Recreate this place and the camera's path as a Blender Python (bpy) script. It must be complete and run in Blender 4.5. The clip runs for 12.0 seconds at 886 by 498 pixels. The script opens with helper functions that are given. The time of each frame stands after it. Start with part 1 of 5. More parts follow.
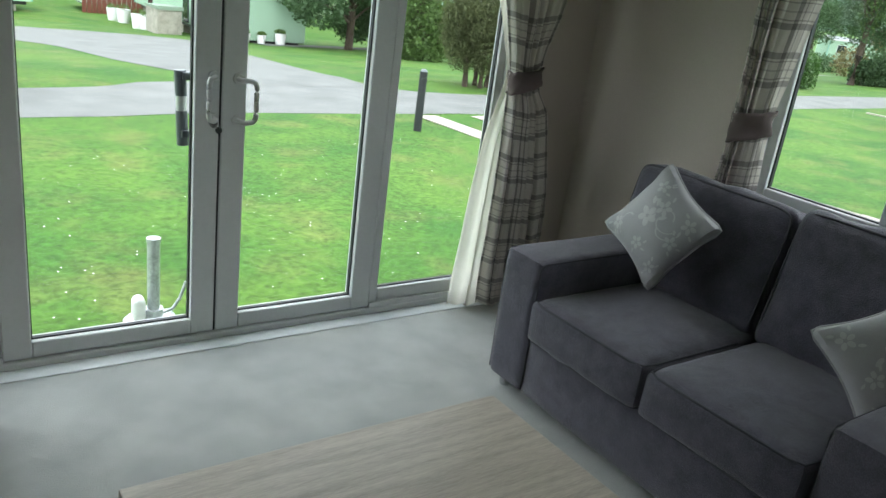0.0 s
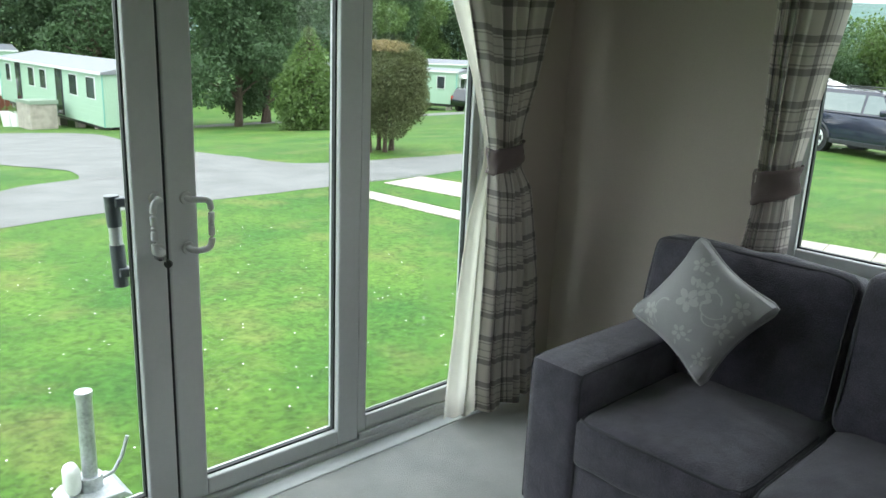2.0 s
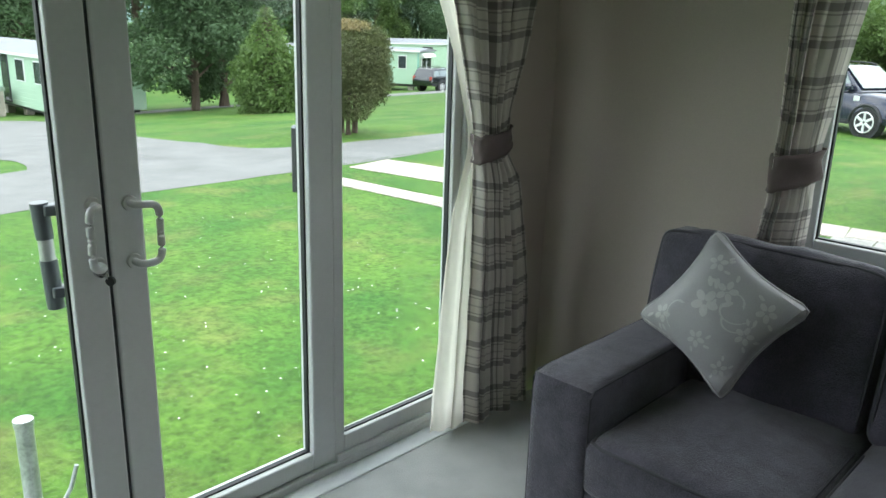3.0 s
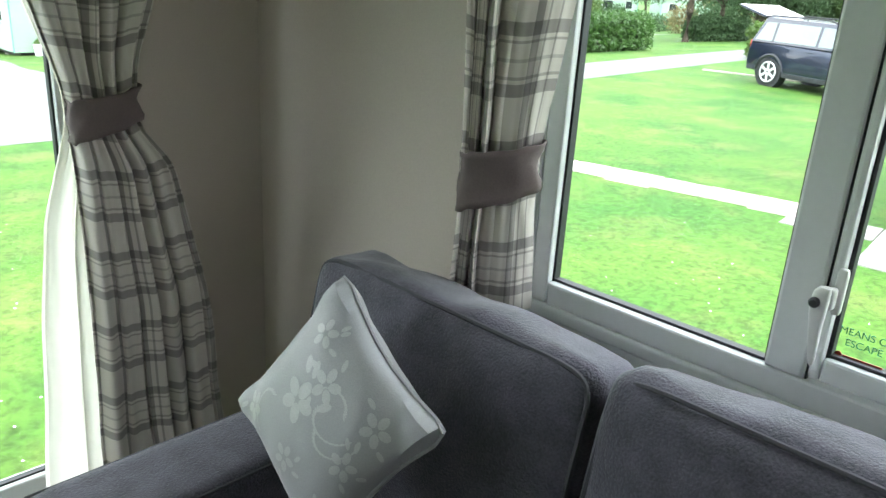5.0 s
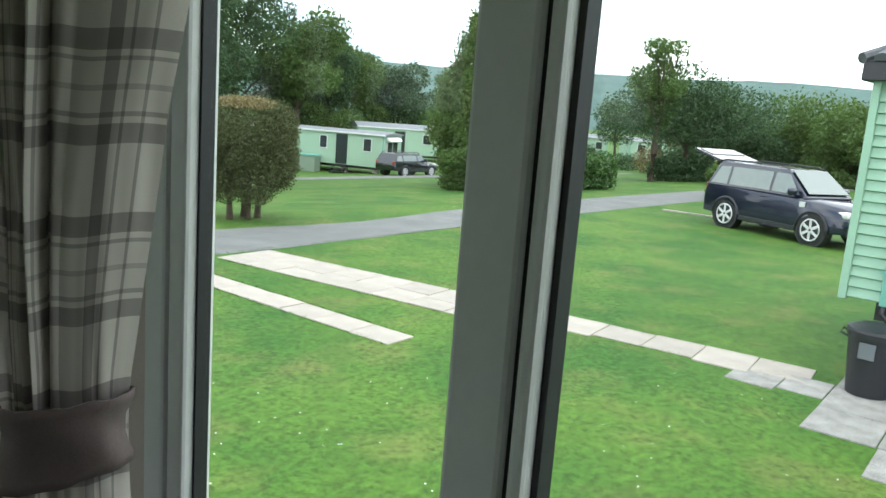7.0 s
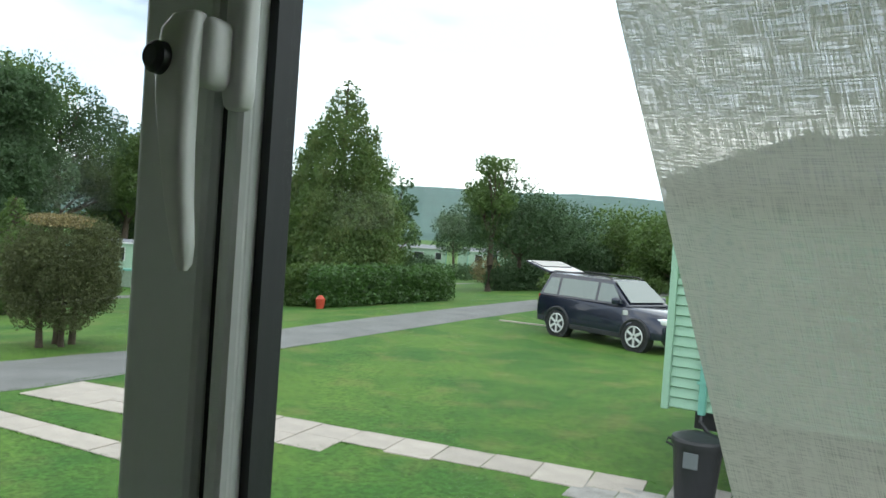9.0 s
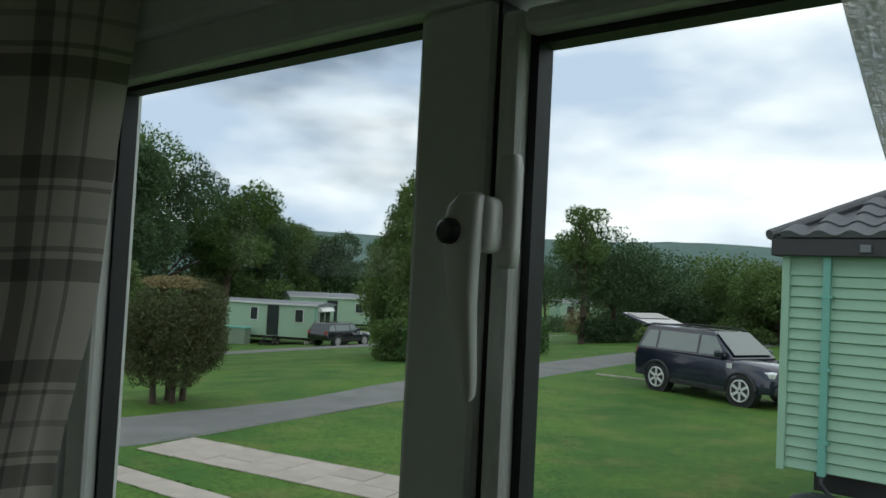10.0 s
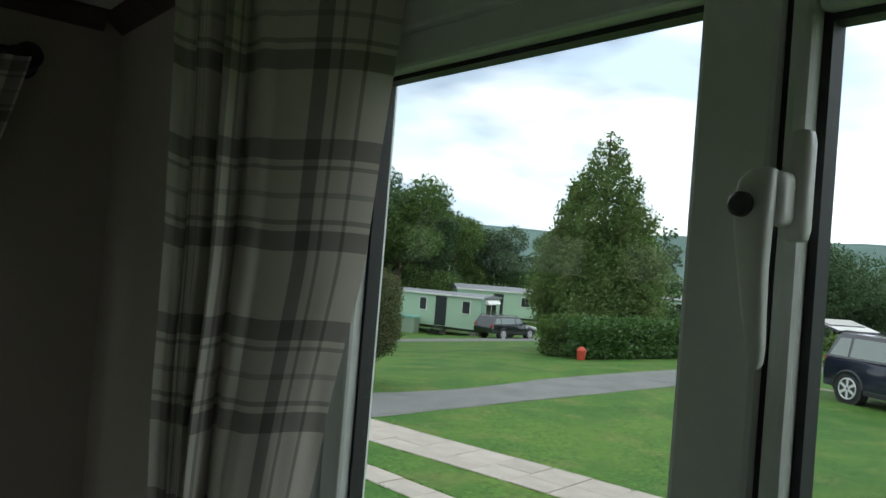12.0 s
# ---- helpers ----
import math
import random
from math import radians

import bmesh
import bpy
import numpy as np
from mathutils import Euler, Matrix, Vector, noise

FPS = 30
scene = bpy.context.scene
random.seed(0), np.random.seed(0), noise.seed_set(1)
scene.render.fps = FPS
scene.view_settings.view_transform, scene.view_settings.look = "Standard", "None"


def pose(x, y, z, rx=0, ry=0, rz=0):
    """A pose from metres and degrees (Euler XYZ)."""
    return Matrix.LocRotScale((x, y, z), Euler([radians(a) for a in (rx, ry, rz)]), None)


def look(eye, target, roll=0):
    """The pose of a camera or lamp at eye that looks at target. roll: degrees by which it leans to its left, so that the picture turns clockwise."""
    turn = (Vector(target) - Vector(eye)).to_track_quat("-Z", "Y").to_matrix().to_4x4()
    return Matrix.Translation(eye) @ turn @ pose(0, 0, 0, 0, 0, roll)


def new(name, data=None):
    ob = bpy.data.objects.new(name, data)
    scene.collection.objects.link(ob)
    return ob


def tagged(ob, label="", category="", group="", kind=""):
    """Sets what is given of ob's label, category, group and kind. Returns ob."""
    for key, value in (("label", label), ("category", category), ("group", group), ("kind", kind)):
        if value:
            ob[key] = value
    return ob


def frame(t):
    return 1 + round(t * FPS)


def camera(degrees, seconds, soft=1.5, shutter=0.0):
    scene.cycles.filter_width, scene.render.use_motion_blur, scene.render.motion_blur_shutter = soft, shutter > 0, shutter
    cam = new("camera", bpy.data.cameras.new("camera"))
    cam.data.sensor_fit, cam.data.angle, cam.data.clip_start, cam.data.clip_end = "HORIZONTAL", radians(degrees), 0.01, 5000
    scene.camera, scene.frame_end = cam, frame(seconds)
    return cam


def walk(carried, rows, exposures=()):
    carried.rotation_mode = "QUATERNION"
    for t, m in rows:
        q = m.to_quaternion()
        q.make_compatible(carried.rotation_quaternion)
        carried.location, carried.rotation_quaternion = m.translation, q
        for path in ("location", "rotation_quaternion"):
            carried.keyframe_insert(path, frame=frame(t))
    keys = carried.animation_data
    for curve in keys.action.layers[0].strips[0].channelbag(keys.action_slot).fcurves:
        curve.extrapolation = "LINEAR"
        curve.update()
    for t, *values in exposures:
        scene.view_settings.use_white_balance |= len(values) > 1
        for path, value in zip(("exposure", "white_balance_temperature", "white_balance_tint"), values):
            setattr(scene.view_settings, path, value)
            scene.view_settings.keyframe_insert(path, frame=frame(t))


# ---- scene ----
cam = camera(59.4, 12.0)
PATH = [
    (0, (0.093, 0.218, 1.642), (1.221, 1.726, 0.97), 7.7),
    (0.5, (0.107, 0.282, 1.645), (1.109, 1.905, 1.046), 3.6),
    (1, (0.082, 0.461, 1.61), (1.345, 1.906, 1.047), 4.3),
    (1.5, (0.094, 0.64, 1.653), (1.384, 2.058, 1.082), 2.4),
    (2, (0.139, 0.879, 1.653), (1.473, 2.277, 1.139), 2.5),
    (2.5, (0.226, 1.155, 1.647), (1.571, 2.531, 1.101), 1.7),
    (2.7, (0.243, 1.169, 1.644), (1.631, 2.502, 1.1), 1.7),
    (4.5, (1.393, 1.118, 1.58), (2.763, 2.418, 0.923), 2.5),
    (5, (1.785, 1.102, 1.587), (3.146, 2.402, 0.91), 3.5),
    (5.5, (2.122, 1.102, 1.599), (3.564, 2.368, 1.037), 5.0),
    (6, (2.389, 1.093, 1.603), (3.863, 2.347, 1.099), 5.3),
    (6.5, (2.469, 1.065, 1.68), (3.916, 2.371, 1.234), 3.96),
    (7, (2.594, 1.087, 1.665), (4.038, 2.425, 1.314), 4.38),
    (7.5, (2.696, 1.071, 1.722), (4.088, 2.485, 1.471), 3.31),
    (7.7, (2.705, 1.059, 1.706), (4.21, 2.359, 1.495), 3.56),
    (9.3, (2.799, 1.126, 1.828), (4.516, 2.152, 1.819), 2.8),
    (9.5, (2.765, 1.133, 1.846), (4.485, 2.154, 1.867), 1.37),
    (10, (2.649, 1.144, 1.842), (4.208, 2.393, 1.921), 2.9),
    (10.5, (2.598, 1.186, 1.827), (4.023, 2.587, 1.89), 2.77),
    (11, (2.567, 1.161, 1.812), (3.915, 2.638, 1.831), 3.32),
    (11.5, (2.554, 1.17, 1.812), (3.834, 2.707, 1.836), 4.03),
    (12, (2.555, 1.178, 1.816), (3.817, 2.728, 1.853), 4.67),
]
EXPOSURES = [(0, 0.25), (2.5, 0.25), (4.5, 0.75), (5.0, 1.05), (5.5, 0.82), (6.0, 0.25), (6.5, 0.1), (7.0, -0.3), (7.5, -0.4), (9.3, -1.1), (10, -1.75), (10.5, -1.6), (11, -1.4), (12, -1.15)]
walk(cam, [(t, look(eye, target, roll)) for t, eye, target, roll in PATH], EXPOSURES)

# ---- light: bright cloudy sky, soft sun ----
world = bpy.data.worlds.new("sky")
scene.world = world
world.use_nodes = True
wn, wl = world.node_tree.nodes, world.node_tree.links
wn.clear()
sky = wn.new("ShaderNodeTexSky")
sky.sky_type, sky.sun_disc = "NISHITA", False
sky.sun_elevation, sky.sun_rotation = radians(48), radians(200)
w_out, w_bg = wn.new("ShaderNodeOutputWorld"), wn.new("ShaderNodeBackground")
w_co, w_map = wn.new("ShaderNodeTexCoord"), wn.new("ShaderNodeMapping")
w_map.inputs["Scale"].default_value = (1.0, 1.0, 2.6)
cloud = wn.new("ShaderNodeTexNoise")
cloud.inputs["Scale"].default_value, cloud.inputs["Detail"].default_value, cloud.inputs["Roughness"].default_value = 2.2, 5, 0.5
shade = wn.new("ShaderNodeTexNoise")
shade.inputs["Scale"].default_value, shade.inputs["Detail"].default_value = 2.6, 4
c_ramp, s_ramp, w_mix = wn.new("ShaderNodeValToRGB"), wn.new("ShaderNodeValToRGB"), wn.new("ShaderNodeMixRGB")
c_ramp.color_ramp.elements[0].position, c_ramp.color_ramp.elements[1].position = 0.22, 0.42
s_ramp.color_ramp.elements[0].position, s_ramp.color_ramp.elements[1].position = 0.36, 0.58
s_ramp.color_ramp.elements[0].color, s_ramp.color_ramp.elements[1].color = (16.0, 19.5, 25.0, 1), (35.0, 35.5, 36.0, 1)
wl.new(w_co.outputs["Generated"], w_map.inputs["Vector"])
for nd in (cloud, shade):
    wl.new(w_map.outputs[0], nd.inputs["Vector"])
wl.new(cloud.outputs["Fac"], c_ramp.inputs[0])
wl.new(shade.outputs["Fac"], s_ramp.inputs[0])
wl.new(c_ramp.outputs[0], w_mix.inputs[0])
wl.new(sky.outputs[0], w_mix.inputs[1])
wl.new(s_ramp.outputs[0], w_mix.inputs[2])
wl.new(w_mix.outputs[0], w_bg.inputs[0])
wl.new(w_bg.outputs[0], w_out.inputs[0])
w_bg.inputs[1].default_value = 0.12
sun = new("sun", bpy.data.lights.new("sun", "SUN"))
sun.data.energy, sun.data.angle, sun.data.color = 0.8, radians(12), (1.0, 0.96, 0.9)
sun.matrix_world = look((0, 0, 60), (14, 38, 0))


# ---- materials ----
def mat(name, color, rough=0.6, metal=0.0, spread=0.12, scale=8.0, fine=80.0, bump=0.15, dist=0.004, island=False, per_object=0.0, coat=0.0, second=None, transmission=0.0, sheen=0.0, uv=False):
    m = bpy.data.materials.new(name)
    m.use_nodes = True
    n, l = m.node_tree.nodes, m.node_tree.links
    b = n["Principled BSDF"]
    b.inputs["Roughness"].default_value, b.inputs["Metallic"].default_value = rough, metal
    b.inputs["Coat Weight"].default_value = coat
    b.inputs["Transmission Weight"].default_value = transmission
    b.inputs["Sheen Weight"].default_value = sheen
    co = n.new("ShaderNodeTexCoord")
    src = co.outputs["UV" if uv else "Object"]
    big, small = n.new("ShaderNodeTexNoise"), n.new("ShaderNodeTexNoise")
    big.inputs["Scale"].default_value, big.inputs["Detail"].default_value = scale, 5
    small.inputs["Scale"].default_value, small.inputs["Detail"].default_value = fine, 4
    l.new(src, big.inputs["Vector"])
    l.new(src, small.inputs["Vector"])
    add = n.new("ShaderNodeMath")
    add.operation = "ADD"
    l.new(big.outputs["Fac"], add.inputs[0])
    l.new(small.outputs["Fac"], add.inputs[1])
    ramp = n.new("ShaderNodeMapRange")
    ramp.inputs["From Min"].default_value, ramp.inputs["From Max"].default_value = 0.7, 1.3
    l.new(add.outputs[0], ramp.inputs["Value"])
    mix = n.new("ShaderNodeMixRGB")
    lo = [c * (1 - spread) for c in color]
    hi = second or [min(1, c * (1 + spread)) for c in color]
    mix.inputs[1].default_value, mix.inputs[2].default_value = (*lo, 1), (*hi, 1)
    l.new(ramp.outputs[0], mix.inputs[0])
    last = mix.outputs[0]
    if island or per_object:
        hsv = n.new("ShaderNodeHueSaturation")
        vary = n.new("ShaderNodeMapRange")
        k = 0.24 if island else per_object
        vary.inputs["To Min"].default_value, vary.inputs["To Max"].default_value = 1 - k, 1 + k
        if island:
            l.new(n.new("ShaderNodeNewGeometry").outputs["Random Per Island"], vary.inputs["Value"])
        else:
            l.new(n.new("ShaderNodeObjectInfo").outputs["Random"], vary.inputs["Value"])
        l.new(vary.outputs[0], hsv.inputs["Value"])
        l.new(last, hsv.inputs["Color"])
        last = hsv.outputs[0]
    l.new(last, b.inputs["Base Color"])
    if bump:
        bp = n.new("ShaderNodeBump")
        bp.inputs["Strength"].default_value, bp.inputs["Distance"].default_value = bump, dist
        l.new(add.outputs[0], bp.inputs["Height"])
        l.new(bp.outputs[0], b.inputs["Normal"])
    return m


def stripes(n, l, source, period, stops, offset=0.0):
    """A repeating band of grey values along one coordinate in metres."""
    mul, off, fr, rp = n.new("ShaderNodeMath"), n.new("ShaderNodeMath"), n.new("ShaderNodeMath"), n.new("ShaderNodeValToRGB")
    mul.operation, off.operation, fr.operation = "MULTIPLY", "ADD", "FRACT"
    mul.inputs[1].default_value, off.inputs[1].default_value = 1 / period, offset
    l.new(source, mul.inputs[0])
    l.new(mul.outputs[0], off.inputs[0])
    l.new(off.outputs[0], fr.inputs[0])
    l.new(fr.outputs[0], rp.inputs[0])
    rp.color_ramp.interpolation = "CONSTANT"
    els = rp.color_ramp.elements
    while len(els) < len(stops):
        els.new(0.5)
    for e, (p, v) in zip(els, stops):
        e.position, e.color = p, (v, v, v, 1)
    return rp.outputs[0]


def plaid_mat():
    m = mat("plaid_wool", (0.5, 0.5, 0.5), 0.9, scale=30, fine=500, bump=0.25, dist=0.001, sheen=0.2, uv=True)
    n, l = m.node_tree.nodes, m.node_tree.links
    b = n["Principled BSDF"]
    sep = n.new("ShaderNodeSeparateXYZ")
    l.new(n.new("ShaderNodeTexCoord").outputs["UV"], sep.inputs[0])
    across = stripes(n, l, sep.outputs[0], 0.26, [(0, 0.95), (0.538, 0.45), (0.635, 0.95), (0.69, 0.52), (0.712, 0.95), (0.825, 0.52), (0.848, 0.95)])
    along = stripes(n, l, sep.outputs[1], 0.222, [(0, 0.95), (0.19, 0.46), (0.30, 0.98), (0.335, 0.55), (0.36, 0.95), (0.48, 0.66), (0.51, 0.95), (0.635, 0.55), (0.66, 0.98), (0.695, 0.46), (0.805, 0.95)])
    mul = n.new("ShaderNodeMixRGB")
    mul.blend_type = "MULTIPLY"
    mul.inputs[0].default_value = 1
    l.new(across, mul.inputs[1])
    l.new(along, mul.inputs[2])
    tint = n.new("ShaderNodeValToRGB")
    tint.color_ramp.elements[0].position, tint.color_ramp.elements[1].position = 0.12, 0.92
    tint.color_ramp.elements[0].color, tint.color_ramp.elements[1].color = (0.095, 0.083, 0.083, 1), (0.60, 0.555, 0.51, 1)
    l.new(mul.outputs[0], tint.inputs[0])
    l.new(tint.outputs[0], b.inputs["Base Color"])
    return m


def thin_cloth(name, color, share):
    """Cloth that lets some light through."""
    m = mat(name, color, 0.95, scale=20, fine=350, spread=0.1, bump=0.3, dist=0.001, uv=True)
    n, l = m.node_tree.nodes, m.node_tree.links
    tr, mx = n.new("ShaderNodeBsdfTranslucent"), n.new("ShaderNodeMixShader")
    tr.inputs[0].default_value = (*color, 1)
    mx.inputs[0].default_value = share
    l.new(n["Principled BSDF"].outputs[0], mx.inputs[1])
    l.new(tr.outputs[0], mx.inputs[2])
    l.new(mx.outputs[0], n["Material Output"].inputs[0])
    return m


def glass_mat(name, tint=(1, 1, 1)):
    m = bpy.data.materials.new(name)
    m.use_nodes = True
    n, l = m.node_tree.nodes, m.node_tree.links
    n.remove(n["Principled BSDF"])
    tr, gl, mx = n.new("ShaderNodeBsdfTransparent"), n.new("ShaderNodeBsdfGlossy"), n.new("ShaderNodeMixShader")
    tr.inputs[0].default_value = (*tint, 1)
    gl.inputs["Roughness"].default_value = 0.02
    mx.inputs[0].default_value = 0.007
    l.new(tr.outputs[0], mx.inputs[1])
    l.new(gl.outputs[0], mx.inputs[2])
    l.new(mx.outputs[0], n["Material Output"].inputs[0])
    return m


def grass_mat():
    m = bpy.data.materials.new("lawn")
    m.use_nodes = True
    n, l = m.node_tree.nodes, m.node_tree.links
    b = n["Principled BSDF"]
    b.inputs["Roughness"].default_value = 0.85
    b.inputs["Specular IOR Level"].default_value = 0.22
    co = n.new("ShaderNodeTexCoord")
    last = None
    for i, (sc, det, lo, hi, ca, cb) in enumerate([(0.6, 6, 0.36, 0.64, (0.034, 0.103, 0.015), (0.072, 0.145, 0.021)), (1.1, 8, 0.52, 0.74, None, (0.17, 0.155, 0.055)), (16, 10, 0.30, 0.70, None, None)]):
        nz = n.new("ShaderNodeTexNoise")
        nz.inputs["Scale"].default_value, nz.inputs["Detail"].default_value = sc, det
        nz.inputs["Roughness"].default_value = 0.72 if i == 2 else 0.5
        l.new(co.outputs["Object"], nz.inputs["Vector"])
        mr = n.new("ShaderNodeMapRange")
        mr.inputs["From Min"].default_value, mr.inputs["From Max"].default_value = lo, hi
        l.new(nz.outputs["Fac"], mr.inputs["Value"])
        mx = n.new("ShaderNodeMixRGB")
        if i == 0:
            mx.inputs[1].default_value, mx.inputs[2].default_value = (*ca, 1), (*cb, 1)
            l.new(mr.outputs[0], mx.inputs[0])
        elif i == 1:
            half = n.new("ShaderNodeMath")
            half.operation = "MULTIPLY"
            half.inputs[1].default_value = 0.5
            l.new(mr.outputs[0], half.inputs[0])
            l.new(half.outputs[0], mx.inputs[0])
            l.new(last, mx.inputs[1])
            mx.inputs[2].default_value = (*cb, 1)
        else:
            mr.inputs["To Min"].default_value, mr.inputs["To Max"].default_value = 0.4, 1.6
            mx.blend_type = "MULTIPLY"
            mx.inputs[0].default_value = 1
            l.new(last, mx.inputs[1])
            l.new(mr.outputs[0], mx.inputs[2])
            bp = n.new("ShaderNodeBump")
            bp.inputs["Strength"].default_value, bp.inputs["Distance"].default_value = 0.45, 0.015
            l.new(nz.outputs["Fac"], bp.inputs["Height"])
            l.new(bp.outputs[0], b.inputs["Normal"])
        last = mx.outputs[0]
    l.new(last, b.inputs["Base Color"])
    return m


def wood_mat(name, a, c, rough=0.45):
    m = mat(name, a, rough, second=c, scale=3, fine=40, bump=0.06, dist=0.001)
    n, l = m.node_tree.nodes, m.node_tree.links
    mp = n.new("ShaderNodeMapping")
    mp.inputs["Scale"].default_value = (0.8, 12.0, 12.0)
    co = n["Texture Coordinate"]
    l.new(co.outputs["Object"], mp.inputs[0])
    for nd in n:
        if nd.type == "TEX_NOISE":
            l.new(mp.outputs[0], nd.inputs["Vector"])
    return m


UPVC = mat("white_upvc", (0.62, 0.635, 0.63), 0.45, spread=0.03, scale=4, fine=60, bump=0.02)
GASKET = mat("black_rubber", (0.02, 0.022, 0.025), 0.6, bump=0.05)
GLASS = glass_mat("window_glass", (0.96, 0.985, 0.965))
DARKGLASS = mat("dark_glass", (0.03, 0.035, 0.04), 0.06, spread=0.2, bump=0)
WALLPAPER = mat("beige_wall_paper", (0.51, 0.445, 0.40), 0.8, spread=0.05, scale=1.5, fine=220, bump=0.12, dist=0.001)
CEILING = mat("ceiling_white", (0.74, 0.72, 0.68), 0.8, spread=0.03, fine=200, bump=0.1, dist=0.001)
CARPET = mat("grey_carpet", (0.41, 0.42, 0.405), 0.97, spread=0.2, scale=5, fine=260, bump=0.9, dist=0.006, sheen=0.2)
SOFA = mat("charcoal_weave", (0.060, 0.056, 0.077), 0.9, spread=0.45, scale=16, fine=220, bump=0.9, dist=0.003, sheen=0.3)
PIPING = mat("charcoal_piping", (0.055, 0.054, 0.064), 0.85, bump=0.3, fine=400, dist=0.001)
CUSHION = mat("silver_brocade", (0.31, 0.31, 0.32), 0.5, spread=0.1, scale=9, fine=380, bump=0.35, dist=0.001, sheen=0.3)
FLOWER = mat("silver_thread", (0.43, 0.435, 0.435), 0.36, bump=0.3, fine=400, dist=0.001)
PLAID = plaid_mat()
LINING = thin_cloth("cream_lining", (0.82, 0.80, 0.72), 0.6)
LINEN = thin_cloth("open_weave_linen", (0.66, 0.64, 0.57), 0.55)
ln, ll = LINEN.node_tree.nodes, LINEN.node_tree.links
l_co, l_sep = ln.new("ShaderNodeTexCoord"), ln.new("ShaderNodeMapping")
weave = []
for sc in ((2600, 110, 1), (110, 2600, 1)):
    mp, nz = ln.new("ShaderNodeMapping"), ln.new("ShaderNodeTexNoise")
    mp.inputs["Scale"].default_value = sc
    nz.inputs["Scale"].default_value, nz.inputs["Detail"].default_value = 1.0, 2
    ll.new(l_co.outputs["UV"], mp.inputs[0])
    ll.new(mp.outputs[0], nz.inputs["Vector"])
    weave.append(nz)
w_add, w_rng, w_tr, w_mx = ln.new("ShaderNodeMath"), ln.new("ShaderNodeMapRange"), ln.new("ShaderNodeBsdfTransparent"), ln.new("ShaderNodeMixShader")
ll.new(weave[0].outputs["Fac"], w_add.inputs[0])
ll.new(weave[1].outputs["Fac"], w_add.inputs[1])
w_rng.inputs["From Min"].default_value, w_rng.inputs["From Max"].default_value, w_rng.inputs["To Max"].default_value = 0.95, 1.3, 0.42
ll.new(w_add.outputs[0], w_rng.inputs["Value"])
ll.new(w_rng.outputs[0], w_mx.inputs[0])
ll.new(ln["Material Output"].inputs[0].links[0].from_socket, w_mx.inputs[1])
ll.new(w_tr.outputs[0], w_mx.inputs[2])
ll.new(w_mx.outputs[0], ln["Material Output"].inputs[0])
TIE = mat("brown_tie_cloth", (0.115, 0.086, 0.085), 0.8, fine=300, bump=0.3, dist=0.001)
OAK = wood_mat("pale_oak_laminate", (0.42, 0.36, 0.30), (0.60, 0.53, 0.45), 0.4)
WALNUT = wood_mat("dark_walnut_laminate", (0.06, 0.042, 0.034), (0.11, 0.08, 0.065), 0.45)
CHROME = mat("brushed_chrome", (0.62, 0.63, 0.65), 0.25, 1.0, spread=0.05, bump=0.03)
GALV = mat("galvanised_steel", (0.52, 0.54, 0.56), 0.5, 0.7, spread=0.25, scale=18, bump=0.15)
GREYPL = mat("grey_plastic", (0.13, 0.145, 0.16), 0.4, spread=0.06)
HANDLE = mat("white_handle_paint", (0.63, 0.63, 0.62), 0.28, spread=0.04, bump=0.02)
GRASS = grass_mat()
ASPHALT = mat("worn_asphalt", (0.150, 0.152, 0.148), 0.92, spread=0.24, scale=1.4, fine=45, bump=0.5, dist=0.01)
SLAB = mat("buff_concrete_slab", (0.36, 0.32, 0.28), 0.88, spread=0.16, scale=3, fine=70, bump=0.35, dist=0.006, per_object=0.08)
SLABGREY = mat("weathered_grey_slab", (0.26, 0.25, 0.235), 0.9, spread=0.38, scale=5, fine=60, bump=0.4, dist=0.006, per_object=0.1)
EARTH = mat("dark_soil", (0.085, 0.06, 0.042), 0.95, spread=0.3, bump=0.6, dist=0.02)
SIDING = mat("mint_green_siding", (0.27, 0.44, 0.33), 0.55, spread=0.06, scale=1.2, fine=30, bump=0.05)
SIDINGFAR = mat("pale_green_siding", (0.32, 0.46, 0.345), 0.6, spread=0.06, scale=0.8, fine=12, bump=0.05)
TEAL = mat("teal_downpipe", (0.14, 0.37, 0.31), 0.45, spread=0.08)
ROOFGREY = mat("grey_roof_sheet", (0.17, 0.18, 0.20), 0.6, spread=0.12, scale=2, bump=0.15)
TILE = mat("charcoal_roof_tile", (0.075, 0.08, 0.09), 0.6, spread=0.25, scale=6, fine=50, bump=0.3)
FASCIA = mat("black_fascia", (0.022, 0.022, 0.026), 0.4, spread=0.15)
BARK = mat("bark", (0.075, 0.055, 0.04), 0.95, spread=0.35, scale=10, fine=60, bump=0.8, dist=0.02)
LEAF = mat("leaf_green", (0.075, 0.13, 0.034), 0.65, spread=0.3, scale=0.9, fine=5, bump=0, island=True)
LEAFDARK = mat("dark_conifer_green", (0.052, 0.098, 0.042), 0.7, spread=0.3, scale=0.9, fine=5, bump=0, island=True)
LEAFTIP = mat("pale_fir_shoots", (0.14, 0.19, 0.06), 0.65, spread=0.3, scale=0.9, fine=5, bump=0, island=True)
LEAFGOLD = mat("yellowing_leaf", (0.17, 0.135, 0.055), 0.65, spread=0.3, scale=0.9, fine=5, bump=0, island=True)
LEAFBUSH = mat("clipped_bush_leaf", (0.078, 0.092, 0.036), 0.7, spread=0.3, scale=1.6, fine=9, bump=0, island=True)
LEAFHEDGE = mat("laurel_leaf", (0.055, 0.12, 0.030), 0.4, spread=0.3, scale=1.6, fine=9, bump=0, island=True)
